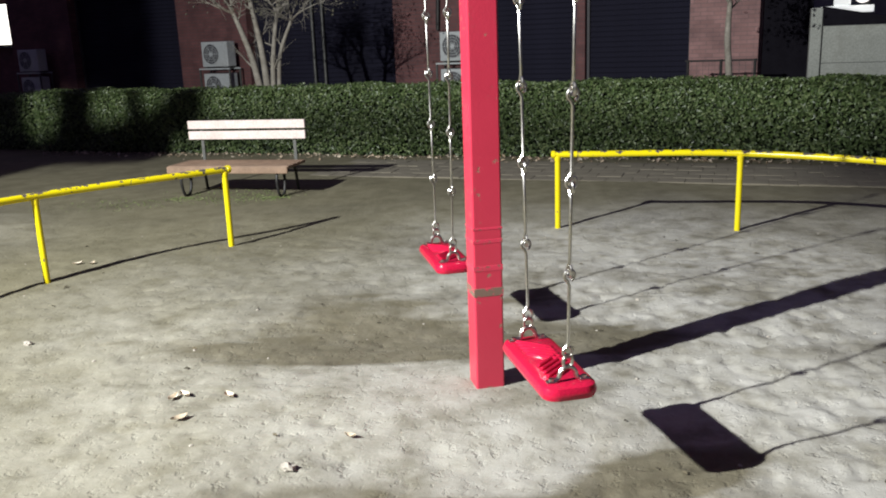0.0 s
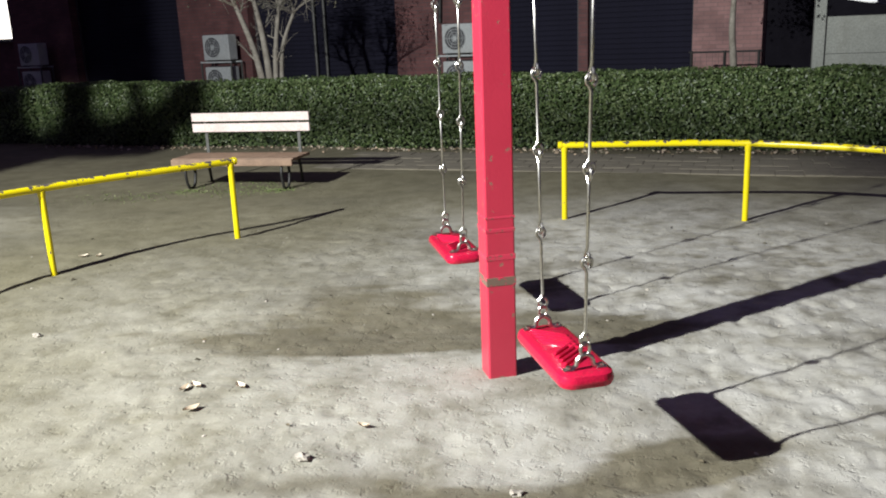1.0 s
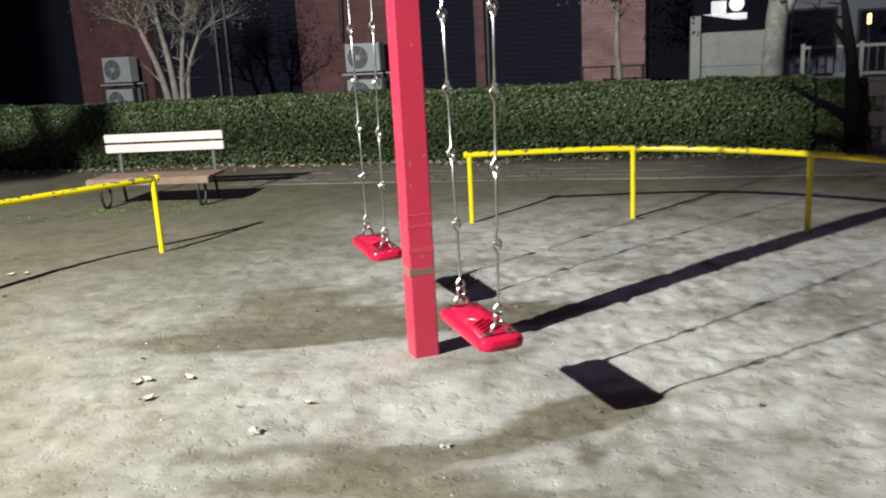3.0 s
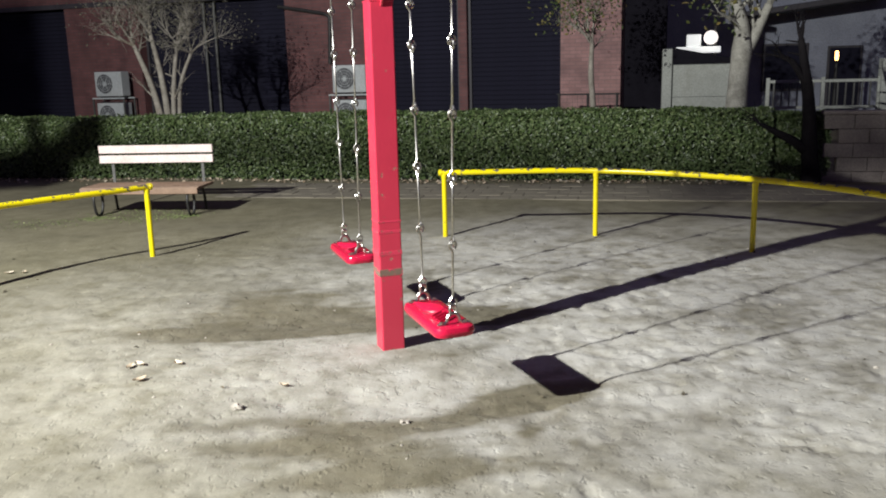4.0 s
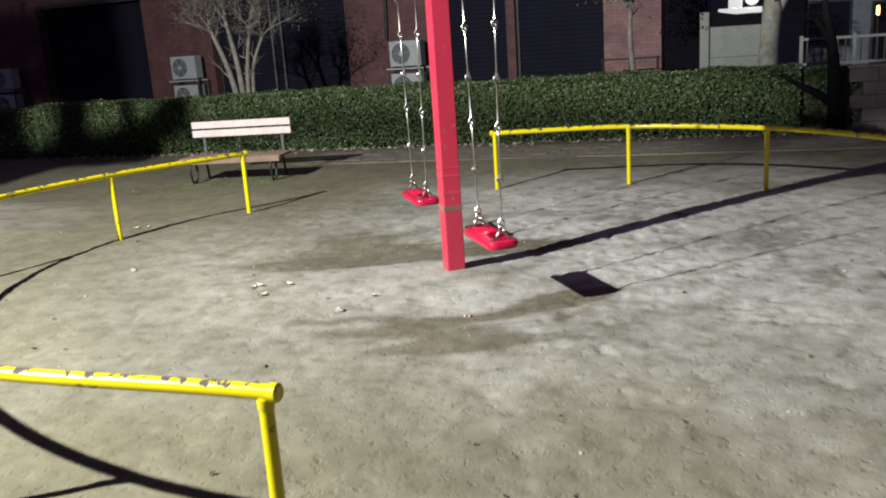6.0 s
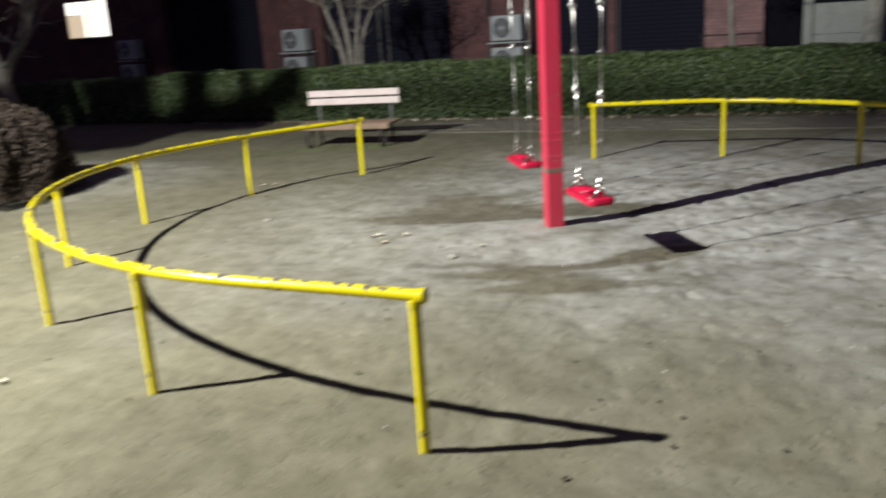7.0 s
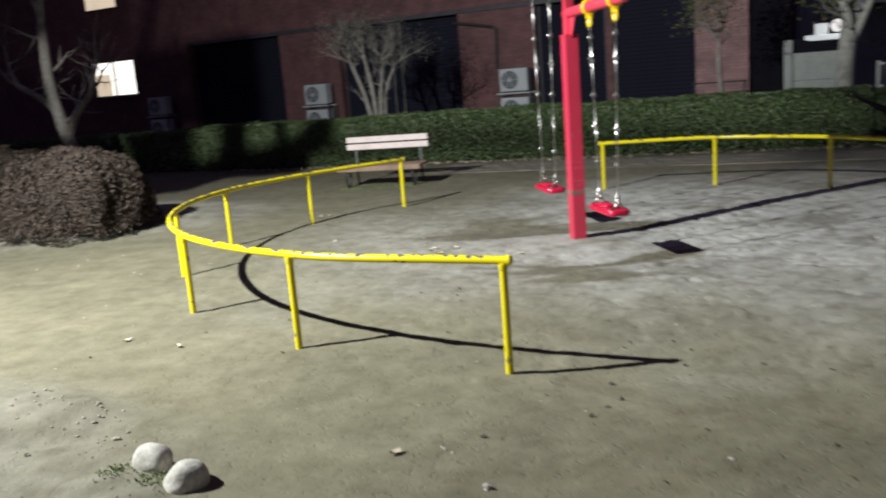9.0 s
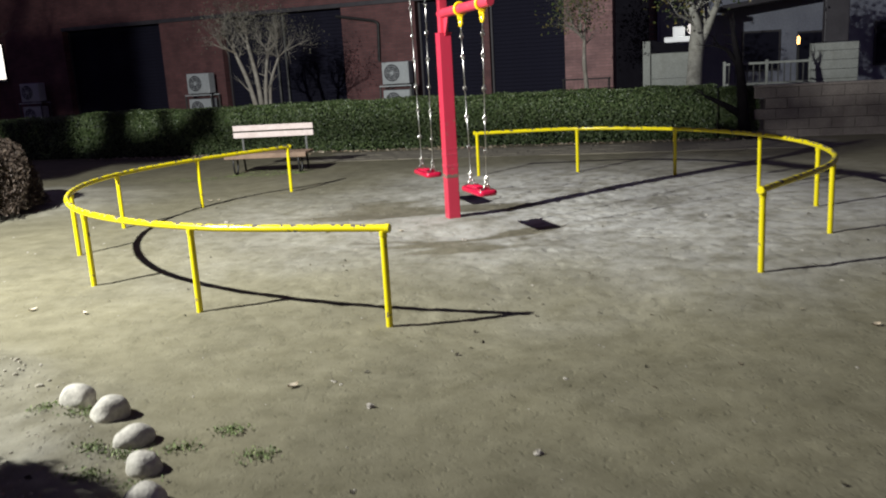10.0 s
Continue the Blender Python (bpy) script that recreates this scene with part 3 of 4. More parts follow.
def make_hedge(name, label, x0, x1, depth, top, mat, core_mat, count, seed, drop=0.0):
    """A clipped hedge along the back path: a solid core coloured as inner shade under a skin of leaves."""
    rng = np.random.default_rng(seed)
    u = Vector((1, -0.27, 0)).normalized()
    v = Vector((-u.y, u.x, 0))
    start = Vector((x0, hedge_line(x0) - drop, 0))
    L = (x1 - x0) * math.sqrt(1 + 0.27 ** 2)
    th = thing(name, label, "hedge")
    n = int(L / 0.2)
    verts, faces = [], []
    prof = [(0.15, 0), (0.14, 0.3), (0.14, top - 0.17), (0.2, top - 0.09), (depth - 0.15, top - 0.09), (depth - 0.1, 0)]
    for i in range(n + 1):
        s = L * i / n
        for a, z in prof:
            p = start + u * s + v * (a + 0.05 * wobble((s, z, a), 1.7, seed))
            verts.append((p.x, p.y, z + (0.04 * wobble((s, a, 0), 1.1, seed + 5) if z > 0.5 else 0)))
    k = len(prof)
    for i in range(n):
        for j in range(k - 1):
            faces.append((i * k + j, (i + 1) * k + j, (i + 1) * k + j + 1, i * k + j + 1))
    faces += [tuple(range(k)), tuple(n * k + j for j in range(k))[::-1]]
    part("shaded_core", mesh_of("shaded_core", verts, faces, core_mat), None, th)
    front = rng.random(count) < 0.62
    s = rng.uniform(0, L, count)
    zf = top * rng.beta(1.3, 1.0, count)
    a = np.where(front, np.abs(rng.normal(0, 0.045, count)), rng.uniform(0, depth, count))
    z = np.where(front, zf, top - np.abs(rng.normal(0, 0.05, count)))
    lump = fbm(s, z + a, 1.6, 4, seed) * 0.06
    a = np.where(front, a - lump + np.clip(z - top + 0.12, 0, 1) * 0.5, a)
    z = np.where(front, z, z + lump * 0.7)
    z = np.clip(z, 0.03, None)
    base = np.array(start)
    cen = base + s[:, None] * np.array(u) + a[:, None] * np.array(v) + z[:, None] * np.array((0, 0, 1))
    nrm = np.where(front[:, None], -np.array(v) + np.array((0, 0, 0.5)), np.array((0, 0, 1.0)))
    leaves = part("leaves", leaf_cloud("leaves", cen, nrm, 0.027, mat, rng, 0.55), None, th)
    tagged(leaves, kind="stuff")
    return th


make_hedge("hedge", "long clipped dark green hedge along the back path", -8.05, 5.6, 0.9, 1.05, LEAF, HEDGE_CORE, 52000, 3)
make_hedge("hedge", "short dark green end of the hedge in shade", 5.65, 6.35, 0.7, 0.98, LEAF, HEDGE_CORE, 4200, 4)


def make_low_wall():
    th = thing("low_wall", "low brown stained block wall in shade beside the hedge", "wall", Matrix.Translation((6.25, hedge_line(6.25), 0)) @ Matrix.Rotation(math.atan(-0.27), 4, "Z"))
    for j in range(5):
        for i in range(14):
            x = i * 0.4 + (0.2 if j % 2 else 0)
            part("block", box(x, x + 0.394, 0.006 * math.sin(i * 5.3 + j * 2.1), 0.18, -0.05 + j * 0.2, 0.144 + j * 0.2, 0.005, segs=1), MUD, th)
    part("coping", box(-0.02, 5.85, -0.02, 0.2, 0.948, 0.998, 0.01), MUD, th)


make_low_wall()
make_hedge("hedge", "dark green hedge in shade behind the shrubs", -16.0, -8.1, 0.9, 1.0, LEAF, HEDGE_CORE, 15000, 5, -0.2)


def make_shrub(label, c, rx, ry, height, count, seed, mat=BROWN_LEAF, core=BROWN_CORE, size=0.03):
    rng = np.random.default_rng(seed)
    th = thing("shrub", label, "shrub", Matrix.Translation((c[0], c[1], floor_z(*c))))
    d = rng.normal(0, 1, (count, 3))
    d /= np.linalg.norm(d, axis=1)[:, None]
    d[:, 2] = np.abs(d[:, 2]) * 1.5 - 0.5
    sq = np.sign(d) * np.abs(d) ** 0.84
    lump = 1 + 0.15 * fbm(d[:, 0] * 2 + d[:, 2], d[:, 1] * 2 - d[:, 2], 1.6, 4, seed)
    r = (lump * (1 - np.abs(rng.normal(0, 0.11, count))))[:, None]
    cen = sq * r * np.array((rx, ry, height * 0.62)) + np.array((0, 0, height * 0.38))
    cen[:, 2] = np.clip(cen[:, 2], 0.03, None)
    leaves = part("leaves", leaf_cloud("leaves", cen, d, size, mat, rng, 0.6), None, th)
    tagged(leaves, kind="stuff")
    bm = bmesh.new()
    bmesh.ops.create_icosphere(bm, subdivisions=3, radius=1)
    for v in bm.verts:
        n = v.co.normalized()
        q = Vector([math.copysign(abs(t) ** 0.84, t) for t in n]) * (0.78 + 0.08 * wobble(n, 2.2, seed))
        v.co = Vector((q.x * rx, q.y * ry, max(q.z, -0.55) * height * 0.62 + height * 0.38))
    # solid filling, its dark colour stands for the shade inside the shrub
    part("shaded_core", bm, core, th)
    return th


make_shrub("rounded brown leafless-looking shrub beside the guard rail", (-6.5, 5.45), 0.97, 0.9, 1.1, 40000, 21, size=0.021)
make_shrub("broad brown shrub on the bed behind", (-9.7, 7.7), 1.75, 1.1, 1.2, 36000, 22, size=0.023)
make_shrub("dark green shrub in the stone-edged bed", (-3.35, -3.18), 0.9, 0.9, 1.95, 18000, 23, LEAF, HEDGE_CORE)


# ---- trees ----
def make_tree(name, label, c, trunks, mat, seed, twigs=3, levels=2, leaf_count=0, leaf_size=0.04, leaf_mat=None, twig_len=0.8, leaf_from=0.0, limbs_from=0.0):
    """trunks: lines of (x, y, z, radius) from the ground up; limbs fork off their upper halves."""
    rng = random.Random(seed)
    th = thing(name, label, "tree", Matrix.Translation((c[0], c[1], -0.05)))
    tips = []

    def fork(p, d, r, length, level, bm):
        pts, rad = [p], [r]
        q, way = p.copy(), d.copy()
        for i in range(4):
            way = (way + Vector([rng.uniform(-0.28, 0.28) for _ in range(3)]) + Vector((0, 0, 0.1))).normalized()
            q = q + way * length / 4
            pts.append(q.copy())
            rad.append(r * (1 - 0.18 * (i + 1)))
        tube(pts, rad, 7 if level else 6, bm=bm)
        tips.append(q.copy())
        if level > 0:
            for i in (1, 2, 3, 4):
                for _ in range(twigs - 1 if i < 4 else twigs):
                    way2 = (pts[i] - pts[i - 1]).normalized() + Vector([rng.uniform(-0.9, 0.9) for _ in range(3)])
                    fork(pts[i], way2.normalized(), rad[i] * 0.6, length * rng.uniform(0.5, 0.8), level - 1, bm)

    for line in trunks:
        pts = spline([p[:3] for p in line], 5)
        rr = np.interp(np.linspace(0, len(line) - 1, len(pts)), range(len(line)), [p[3] for p in line])
        rr = [float(r) * (1 + 0.08 * wobble(p * 4, 1, seed)) for r, p in zip(rr, pts)]
        part("trunk", tube(pts, rr, 12), mat, th, smooth=True)
        end = (pts[-1] - pts[-2]).normalized()
        for _ in range(twigs):
            w = (end + Vector([rng.uniform(-0.7, 0.7) for _ in range(3)])).normalized()
            bm = bmesh.new()
            fork(pts[-1], w, rr[-1] * 0.75, twig_len * rng.uniform(0.8, 1.2), levels, bm)
            part("limb", bm, mat, th, smooth=True)
        for i in range(len(pts) // 2, len(pts), 3):
            if pts[i].z < limbs_from:
                continue
            w = Vector((rng.uniform(-1, 1), rng.uniform(-1, 1), rng.uniform(0.1, 0.8))).normalized()
            bm = bmesh.new()
            fork(pts[i], w, rr[i] * 0.4, twig_len * 0.7, max(levels - 1, 0), bm)
            part("limb", bm, mat, th, smooth=True)
    if leaf_count:
        rg = np.random.default_rng(seed)
        base = np.array([tuple(t) for t in tips])
        cen = base[rg.integers(0, len(base), leaf_count)] + rg.normal(0, 0.16, (leaf_count, 3))
        cen = cen[cen[:, 2] > leaf_from]
        lv = part("crown", leaf_cloud("crown", cen, rg.normal(0, 1, cen.shape), leaf_size, leaf_mat, rg, 1.0), None, th)
        tagged(lv, kind="stuff")
    return th


make_tree("bare_tree", "multi-stemmed tree with pale bark and sparse dull leaves", (-3.9, 13.85), [
    [(0.03, 0, 0, 0.075), (-0.06, 0, 0.9, 0.065), (-0.22, 0.1, 1.6, 0.052), (-0.46, 0.1, 2.3, 0.038)],
    [(0.08, 0.05, 0, 0.07), (0.06, 0, 0.9, 0.06), (0.0, 0, 1.7, 0.05), (-0.16, 0.1, 2.5, 0.035)],
    [(0.14, 0, 0, 0.05), (0.15, 0, 0.9, 0.046), (0.2, 0, 1.6, 0.038), (0.3, 0.05, 2.3, 0.03)],
    [(0.2, 0.05, 0, 0.045), (0.25, 0, 0.9, 0.04), (0.32, 0, 1.6, 0.032), (0.55, 0, 2.15, 0.026)]], BARK, 31, 3, 2, 2200, 0.024, DULL_LEAF, twig_len=0.6, leaf_from=2.2)
make_tree("slender_tree", "slender pale-barked young tree behind the hedge", (3.44, 12.1), [
    [(0, 0, 0, 0.06), (0.02, 0, 0.9, 0.052), (-0.03, 0, 1.6, 0.045), (-0.02, 0, 2.1, 0.035)]], BARK, 32, 3, 2, 1300, 0.03, TREE_LEAF, twig_len=0.6, leaf_from=2.25, limbs_from=1.95)
make_tree("broadleaf_tree", "thick grey-barked tree with sparse leaves behind the hedge", (5.55, 11.4), [
    [(0.0, 0, 0, 0.2), (0.0, 0, 0.9, 0.165), (0.02, 0, 1.5, 0.155), (0.05, 0, 1.95, 0.15), (0.02, 0, 2.35, 0.1), (-0.12, 0, 2.75, 0.075)],
    [(0.08, 0, 1.85, 0.1), (0.24, 0, 2.15, 0.085), (0.4, -0.1, 2.6, 0.06)]], BARK_GREY, 33, 3, 2, 3000, 0.04, TREE_LEAF, twig_len=0.8, leaf_from=2.05, limbs_from=2.05)
make_tree("pruned_tree", "pruned pale-limbed tree behind the brown shrubs", (-9.75, 10.8), [
    [(0.3, 0, 0, 0.16), (0.22, 0, 0.8, 0.14), (0.05, 0, 1.5, 0.13), (-0.08, 0, 2.3, 0.11), (-0.05, 0, 3.4, 0.09)],
    [(0.16, 0, 1.2, 0.08), (0.42, -0.05, 1.65, 0.075), (0.75, -0.05, 2.0, 0.06)],
    [(0.02, 0, 1.7, 0.08), (-0.3, 0, 2.0, 0.07), (-0.75, 0, 2.3, 0.055)]], BARK, 34, 2, 2, 0, twig_len=0.9)
# shade is painted into this bark; the low limb follows a diffuse shadow
make_tree("dark_tree", "thin tree before the shaded hedge end, its shade painted as near-black bark", (6.04, 9.85), [
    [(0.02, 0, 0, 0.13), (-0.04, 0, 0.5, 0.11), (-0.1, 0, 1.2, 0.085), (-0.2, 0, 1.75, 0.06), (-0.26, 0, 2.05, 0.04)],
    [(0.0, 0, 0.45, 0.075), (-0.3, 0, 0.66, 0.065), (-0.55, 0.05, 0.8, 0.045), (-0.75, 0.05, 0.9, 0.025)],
    [(-0.13, 0, 1.4, 0.05), (-0.35, 0, 1.72, 0.04), (-0.5, 0, 1.8, 0.03)]], SHADED_BARK, 35, 2, 1, 0, twig_len=0.3, limbs_from=1.6)


def make_shade_tree():
    """The leafy tree beside the lamp; it keeps the far corner of the garden in shade."""
    rng = np.random.default_rng(51)
    th = thing("leafy_tree", "leafy tree beside the park lamp shading the far corner", "tree", Matrix.Translation((-8.5, 2.4, -0.31)))
    part("trunk", tube(spline([(-0.4, 0.3, 0), (-0.35, 0.25, 1.6), (-0.2, 0.1, 3.2), (0, 0, 4.4), (0.1, 0, 5.6)], 6), [0.19 - 0.005 * i for i in range(25)], 12), BARK_GREY, th, smooth=True)
    limbs = [([(0, 0, 4.2), (0.7, 0, 4.36), (1.3, 0, 4.46), (1.8, 0, 4.48), (2.0, 0, 4.6), (2.12, 0, 4.72)], 0.05), ([(1.42, 0, 4.48), (1.44, 0, 4.65), (1.43, 0, 4.8)], 0.03), ([(1.75, 0, 4.5), (1.77, 0, 4.62), (1.78, 0, 4.74)], 0.02),
             ([(0, 0, 4.6), (-0.7, 0, 5.0), (-1.5, 0.1, 5.3)], 0.055), ([(0.05, 0, 5.0), (0.4, 0.1, 5.6), (0.6, 0.2, 6.1)], 0.055), ([(0, 0, 4.9), (-0.4, -0.1, 5.6), (-0.7, 0, 6.1)], 0.055),
             ([(0, 0, 4.3), (1.2, -0.8, 4.8), (2.3, -1.7, 5.1), (3.1, -2.35, 5.2), (3.75, -2.4, 5.18)], 0.04)]
    for line, r0 in limbs:
        pts = spline(line, 6)
        part("limb", tube(pts, [r0 * (1 - 0.5 * i / len(pts)) for i in range(len(pts))], 8), BARK_GREY, th, smooth=True)
    cen = []
    for x0, x1, z0, z1, y, lean, n in ((-1.9, 1.14, 4.2, 5.6, 0.0, 0.0, 26000), (0.85, 1.5, 3.98, 4.5, 0.0, 0.25, 2400), (1.35, 1.53, 4.45, 4.82, 0.0, 0.0, 620), (1.1, 1.93, 4.33, 4.56, 0.0, 0.05, 2600), (1.74, 1.81, 4.55, 4.74, 0.0, 0.0, 150),
                                       (1.84, 1.96, 4.44, 4.62, 0.0, 0.6, 260), (1.96, 2.12, 4.56, 4.72, 0.0, 0.7, 260), (3.1, 3.9, 4.97, 5.33, -2.4, -0.3, 300)):
        p = rng.uniform(0, 1, (n, 3)) * 1.0
        x = x0 + (x1 - x0) * p[:, 0]
        cen.append(np.stack([x, y + (p[:, 1] - 0.5) * 0.24, z0 + (z1 - z0) * p[:, 2] + lean * (x - (x0 + x1) / 2)], -1))
    cen = np.concatenate(cen)
    upper = (cen[:, 0] > 0.5) & (cen[:, 0] < 0.84) & (cen[:, 2] > 4.84) & (cen[:, 2] < 5.15)
    lower = (cen[:, 0] > 0.56) & (cen[:, 0] < 0.69) & (cen[:, 2] > 4.5) & (cen[:, 2] < 4.85)
    cen = cen[~(upper | lower)]
    lv = part("crown", leaf_cloud("crown", cen, rng.normal(0, 1, cen.shape), 0.03, LEAF, rng, 1.0), None, th)
    tagged(lv, kind="stuff")


make_shade_tree()

# ---- the brick building behind ----
BUILD = Matrix.Translation((0, 17.6, 0)) @ Matrix.Rotation(math.atan(-0.42), 4, "Z")
K = math.sqrt(1 + 0.42 ** 2)


def make_building():
    b = thing("brick_building", "dark red brick building with closed slate-blue shutters", "building", BUILD)
    z1, top = 3.45, 7.5

    def wall(name, x0, x1, z0, za, mat, proud=0.0, label=""):
        return part(name, box(x0 * K, x1 * K, -proud, 0.4, z0, za), mat, b, label)

    wall("brick_pillar", -13.9, -11.6, 0, z1, BRICK, 0.12)
    part("wall", box(-34, -13.9 * K, 2.5, 2.9, 0, 7.5), BRICK, b)
    part("return_wall", box(-13.9 * K, -13.9 * K + 0.3, 0.41, 2.9, 0, 7.5), BRICK, b)
    wall("brick_pillar", -8.0, -5.95, 0, z1, BRICK, 0.12)
    wall("brick_pillar", -2.18, -0.1, 0, z1, BRICK, 0.12)
    wall("brick_pillar", 3.7, 4.83, 0, z1, BRICK_PINK, 0.12, "paler pinkish brick pillar")
    wall("upper_wall", -13.9, 4.87, z1, top, BRICK, 0.1)
    part("lintel", box(-11.6 * K, 3.7 * K, -0.16, -0.101, z1 - 0.02, z1 + 0.1, 0.01), TRIM, b)
    for x0, x1 in ((-11.6, -8.0), (-5.95, -2.18), (-0.1, 1.62), (1.8, 3.7)):
        sh = part("shutter", box(x0 * K + 0.002, x1 * K - 0.002, 0.2, 0.3, 0, z1 - 0.03), SHUTTER, b, "closed slate-blue roller shutter")
        me = None
        for i in range(34):
            z = 0.04 + i * 0.1
            if me is None:
                me = bm_mesh("slat", box(x0 * K + 0.03, x1 * K - 0.03, 0.175, 0.199, 0, 0.086, 0.008, segs=1), SHUTTER)
            s = part("slat", me, None, sh)
            s.location.z = z
        for x in (x0 * K + 0.03, x1 * K - 0.03):
            part("guide", box(x - 0.028, x + 0.028, 0.12, 0.172, 0, z1 - 0.03, 0.004), TRIM, sh)
    part("column", box(1.62 * K, 1.8 * K, 0.0, 0.4, 0, z1 - 0.03, 0.01), BRICK, b)
    for x in (-4.32, -4.05):
        part("downpipe", tube([(x * K, 0.09, 0), (x * K, 0.09, z1 - 0.05)], 0.035, 10), GREY_IRON, b, smooth=True)
    part("conduit", tube(spline([(-2.3 * K, -0.18, 3.2), (-1.5 * K, -0.18, 3.05), (-1.15 * K, -0.18, 2.95), (-1.12 * K, -0.18, 2.7), (-1.15 * K, -0.18, 1.9)], 6), 0.04, 8), DARK_IRON, b, smooth=True)
    # lit window
    x0, x1, z0, za, yw = -20.45, -18.1, 2.03, 3.42, 2.44
    w = part("window", box(x0, x1, yw, yw + 0.058, z0, za, 0.01), TRIM, b, "brightly lit window with a curtain")
    mid = x0 + (x1 - x0) * 0.5
    part("pane", box(x0 + 0.05, mid - 0.06, yw - 0.008, yw - 0.001, z0 + 0.05, za - 0.05), WINDOW_GLOW, w, "bright white pane")
    part("curtain", box(x0 + 0.06, x0 + 0.95, yw - 0.02, yw - 0.009, z0 + 0.05, za - 0.5, 0.004), WINDOW_WARM, w, "warm cream curtain behind the pane")
    part("pane", box(mid + 0.06, x1 - 0.05, yw - 0.008, yw - 0.001, z0 + 0.05, za - 0.05), WINDOW_GLOW, w, "bright white pane")
    part("window_sill", box(x0 - 0.05, x1 + 0.05, yw - 0.08, yw - 0.009, z0 - 0.06, z0 - 0.004, 0.01), TRIM, w)
    w = part("window", box(-20.4, -18.6, yw, yw + 0.058, 5.4, 6.4, 0.01), TRIM, b)
    part("pane", box(-20.35, -18.65, yw - 0.008, yw - 0.001, 5.45, 6.35), WINDOW_WARM, w)
    part("roof_edge", box(-14.0 * K, 4.95 * K, -0.3, 0.5, top, top + 0.2, 0.02), TRIM, b)
    part("back_wall", box(-34, 4.87 * K, 8.0, 8.3, 0, top), BRICK, b)
    part("end_wall", box(4.65 * K, 4.87 * K, 0.41, 8.0, 0, top), BRICK, b)
    part("end_wall", box(-34, -33.7, 2.91, 8.0, 0, top), BRICK, b)
    part("roof", box(-34, 4.87 * K, 2.91, 8.3, top - 0.05, top + 0.1), TRIM, b)
    return b


make_building()


def make_ac(x, z, tag):
    """An outdoor unit, 0.8 wide, on the facade line at x, its foot at height z."""
    th = thing("air_conditioner", tag, "air conditioner", BUILD @ Matrix.Translation((x * K + 0.3, -0.5, z)), group="outdoor units of the building")
    body = part("casing", box(-0.4, 0.4, -0.15, 0.15, 0.03, 0.62, 0.018), AC_WHITE, th)
    part("fan_well", disc((-0.1, -0.152, 0.33), (0, 1, 0), 0.235, 0.008, 28), AC_DARK, body, "dark round fan opening")
    for r in (0.235, 0.18, 0.125, 0.07):
        ring = [(-0.1 + r * math.cos(a), -0.164, 0.33 + r * math.sin(a)) for a in np.linspace(0, math.tau, 28, endpoint=False)]
        part("grille_ring", tube(ring, 0.006, 6, closed=True), AC_WHITE, body)
    for k in range(6):
        a = k * math.pi / 3
        part("grille_bar", tube([(-0.1 + 0.05 * math.cos(a), -0.163, 0.33 + 0.05 * math.sin(a)), (-0.1 + 0.24 * math.cos(a), -0.163, 0.33 + 0.24 * math.sin(a))], 0.005, 6), AC_WHITE, body)
    part("fan_hub", disc((-0.1, -0.162, 0.33), (0, 1, 0), 0.05, 0.014, 16), AC_WHITE, body)
    part("side_panel", box(0.2, 0.38, -0.156, -0.151, 0.06, 0.6, 0.002), AC_WHITE, body)
    for sx in (-0.3, 0.3):
        part("foot", box(sx - 0.03, sx + 0.03, -0.17, 0.17, 0.0, 0.029, 0.004), GREY_IRON, th)
    return th


def make_ac_stand(x):
    th = thing("ac_stand", "grey steel two-tier stand for air conditioner units", "stand", BUILD @ Matrix.Translation((x * K + 0.3, -0.5, 0)), group="stands for outdoor units")
    for sx in (-0.46, 0.46):
        for sy in (-0.19, 0.19):
            part("upright", box(sx - 0.018, sx + 0.018, sy - 0.018, sy + 0.018, -0.02, 1.2, 0.003), GREY_IRON, th)
    for z in (0.45, 1.2):
        for sy in (-0.19, 0.19):
            part("rail", box(-0.478, 0.478, sy - 0.02, sy + 0.02, z, z + 0.035, 0.003), AC_WHITE, th)
    return th


for x, tags in ((-13.0, ("old grey outdoor air conditioner unit in shade", "lower outdoor air conditioner unit in shade")),
                (-6.8, ("white outdoor air conditioner unit on a steel stand", "lower outdoor air conditioner unit under another")),
                (-0.8, ("grey outdoor air conditioner unit with a round fan", "lower outdoor air conditioner unit partly behind the hedge"))):
    make_ac_stand(x)
    make_ac(x, 1.235, tags[0])
    make_ac(x, 0.485, tags[1])


# ---- mesh fence before the building ----
def make_mesh_fence():
    th = thing("mesh_fence", "low dark wire mesh fence behind the hedge", "fence", Matrix.Translation((0.9, 15.6, 0)) @ Matrix.Rotation(math.atan(-0.36), 4, "Z"))
    for x in np.arange(2.65, 3.8, 0.55):
        part("post", tube([(x, 0, -0.05), (x, 0, 1.2)], 0.025, 8), DARK_IRON, th)
    for z in (0.3, 1.18):
        part("rail", tube([(2.6, 0, z), (3.8, 0, z)], 0.015, 8), DARK_IRON, th)
    bm = bmesh.new()
    for x in np.arange(2.7, 3.75, 0.1):
        tube([(x, 0.01, 0.3), (x, 0.01, 1.18)], 0.003, 4, bm=bm)
    w = part("wires", bm, DARK_IRON, th)
    tagged(w, kind="stuff")
    return th


make_mesh_fence()


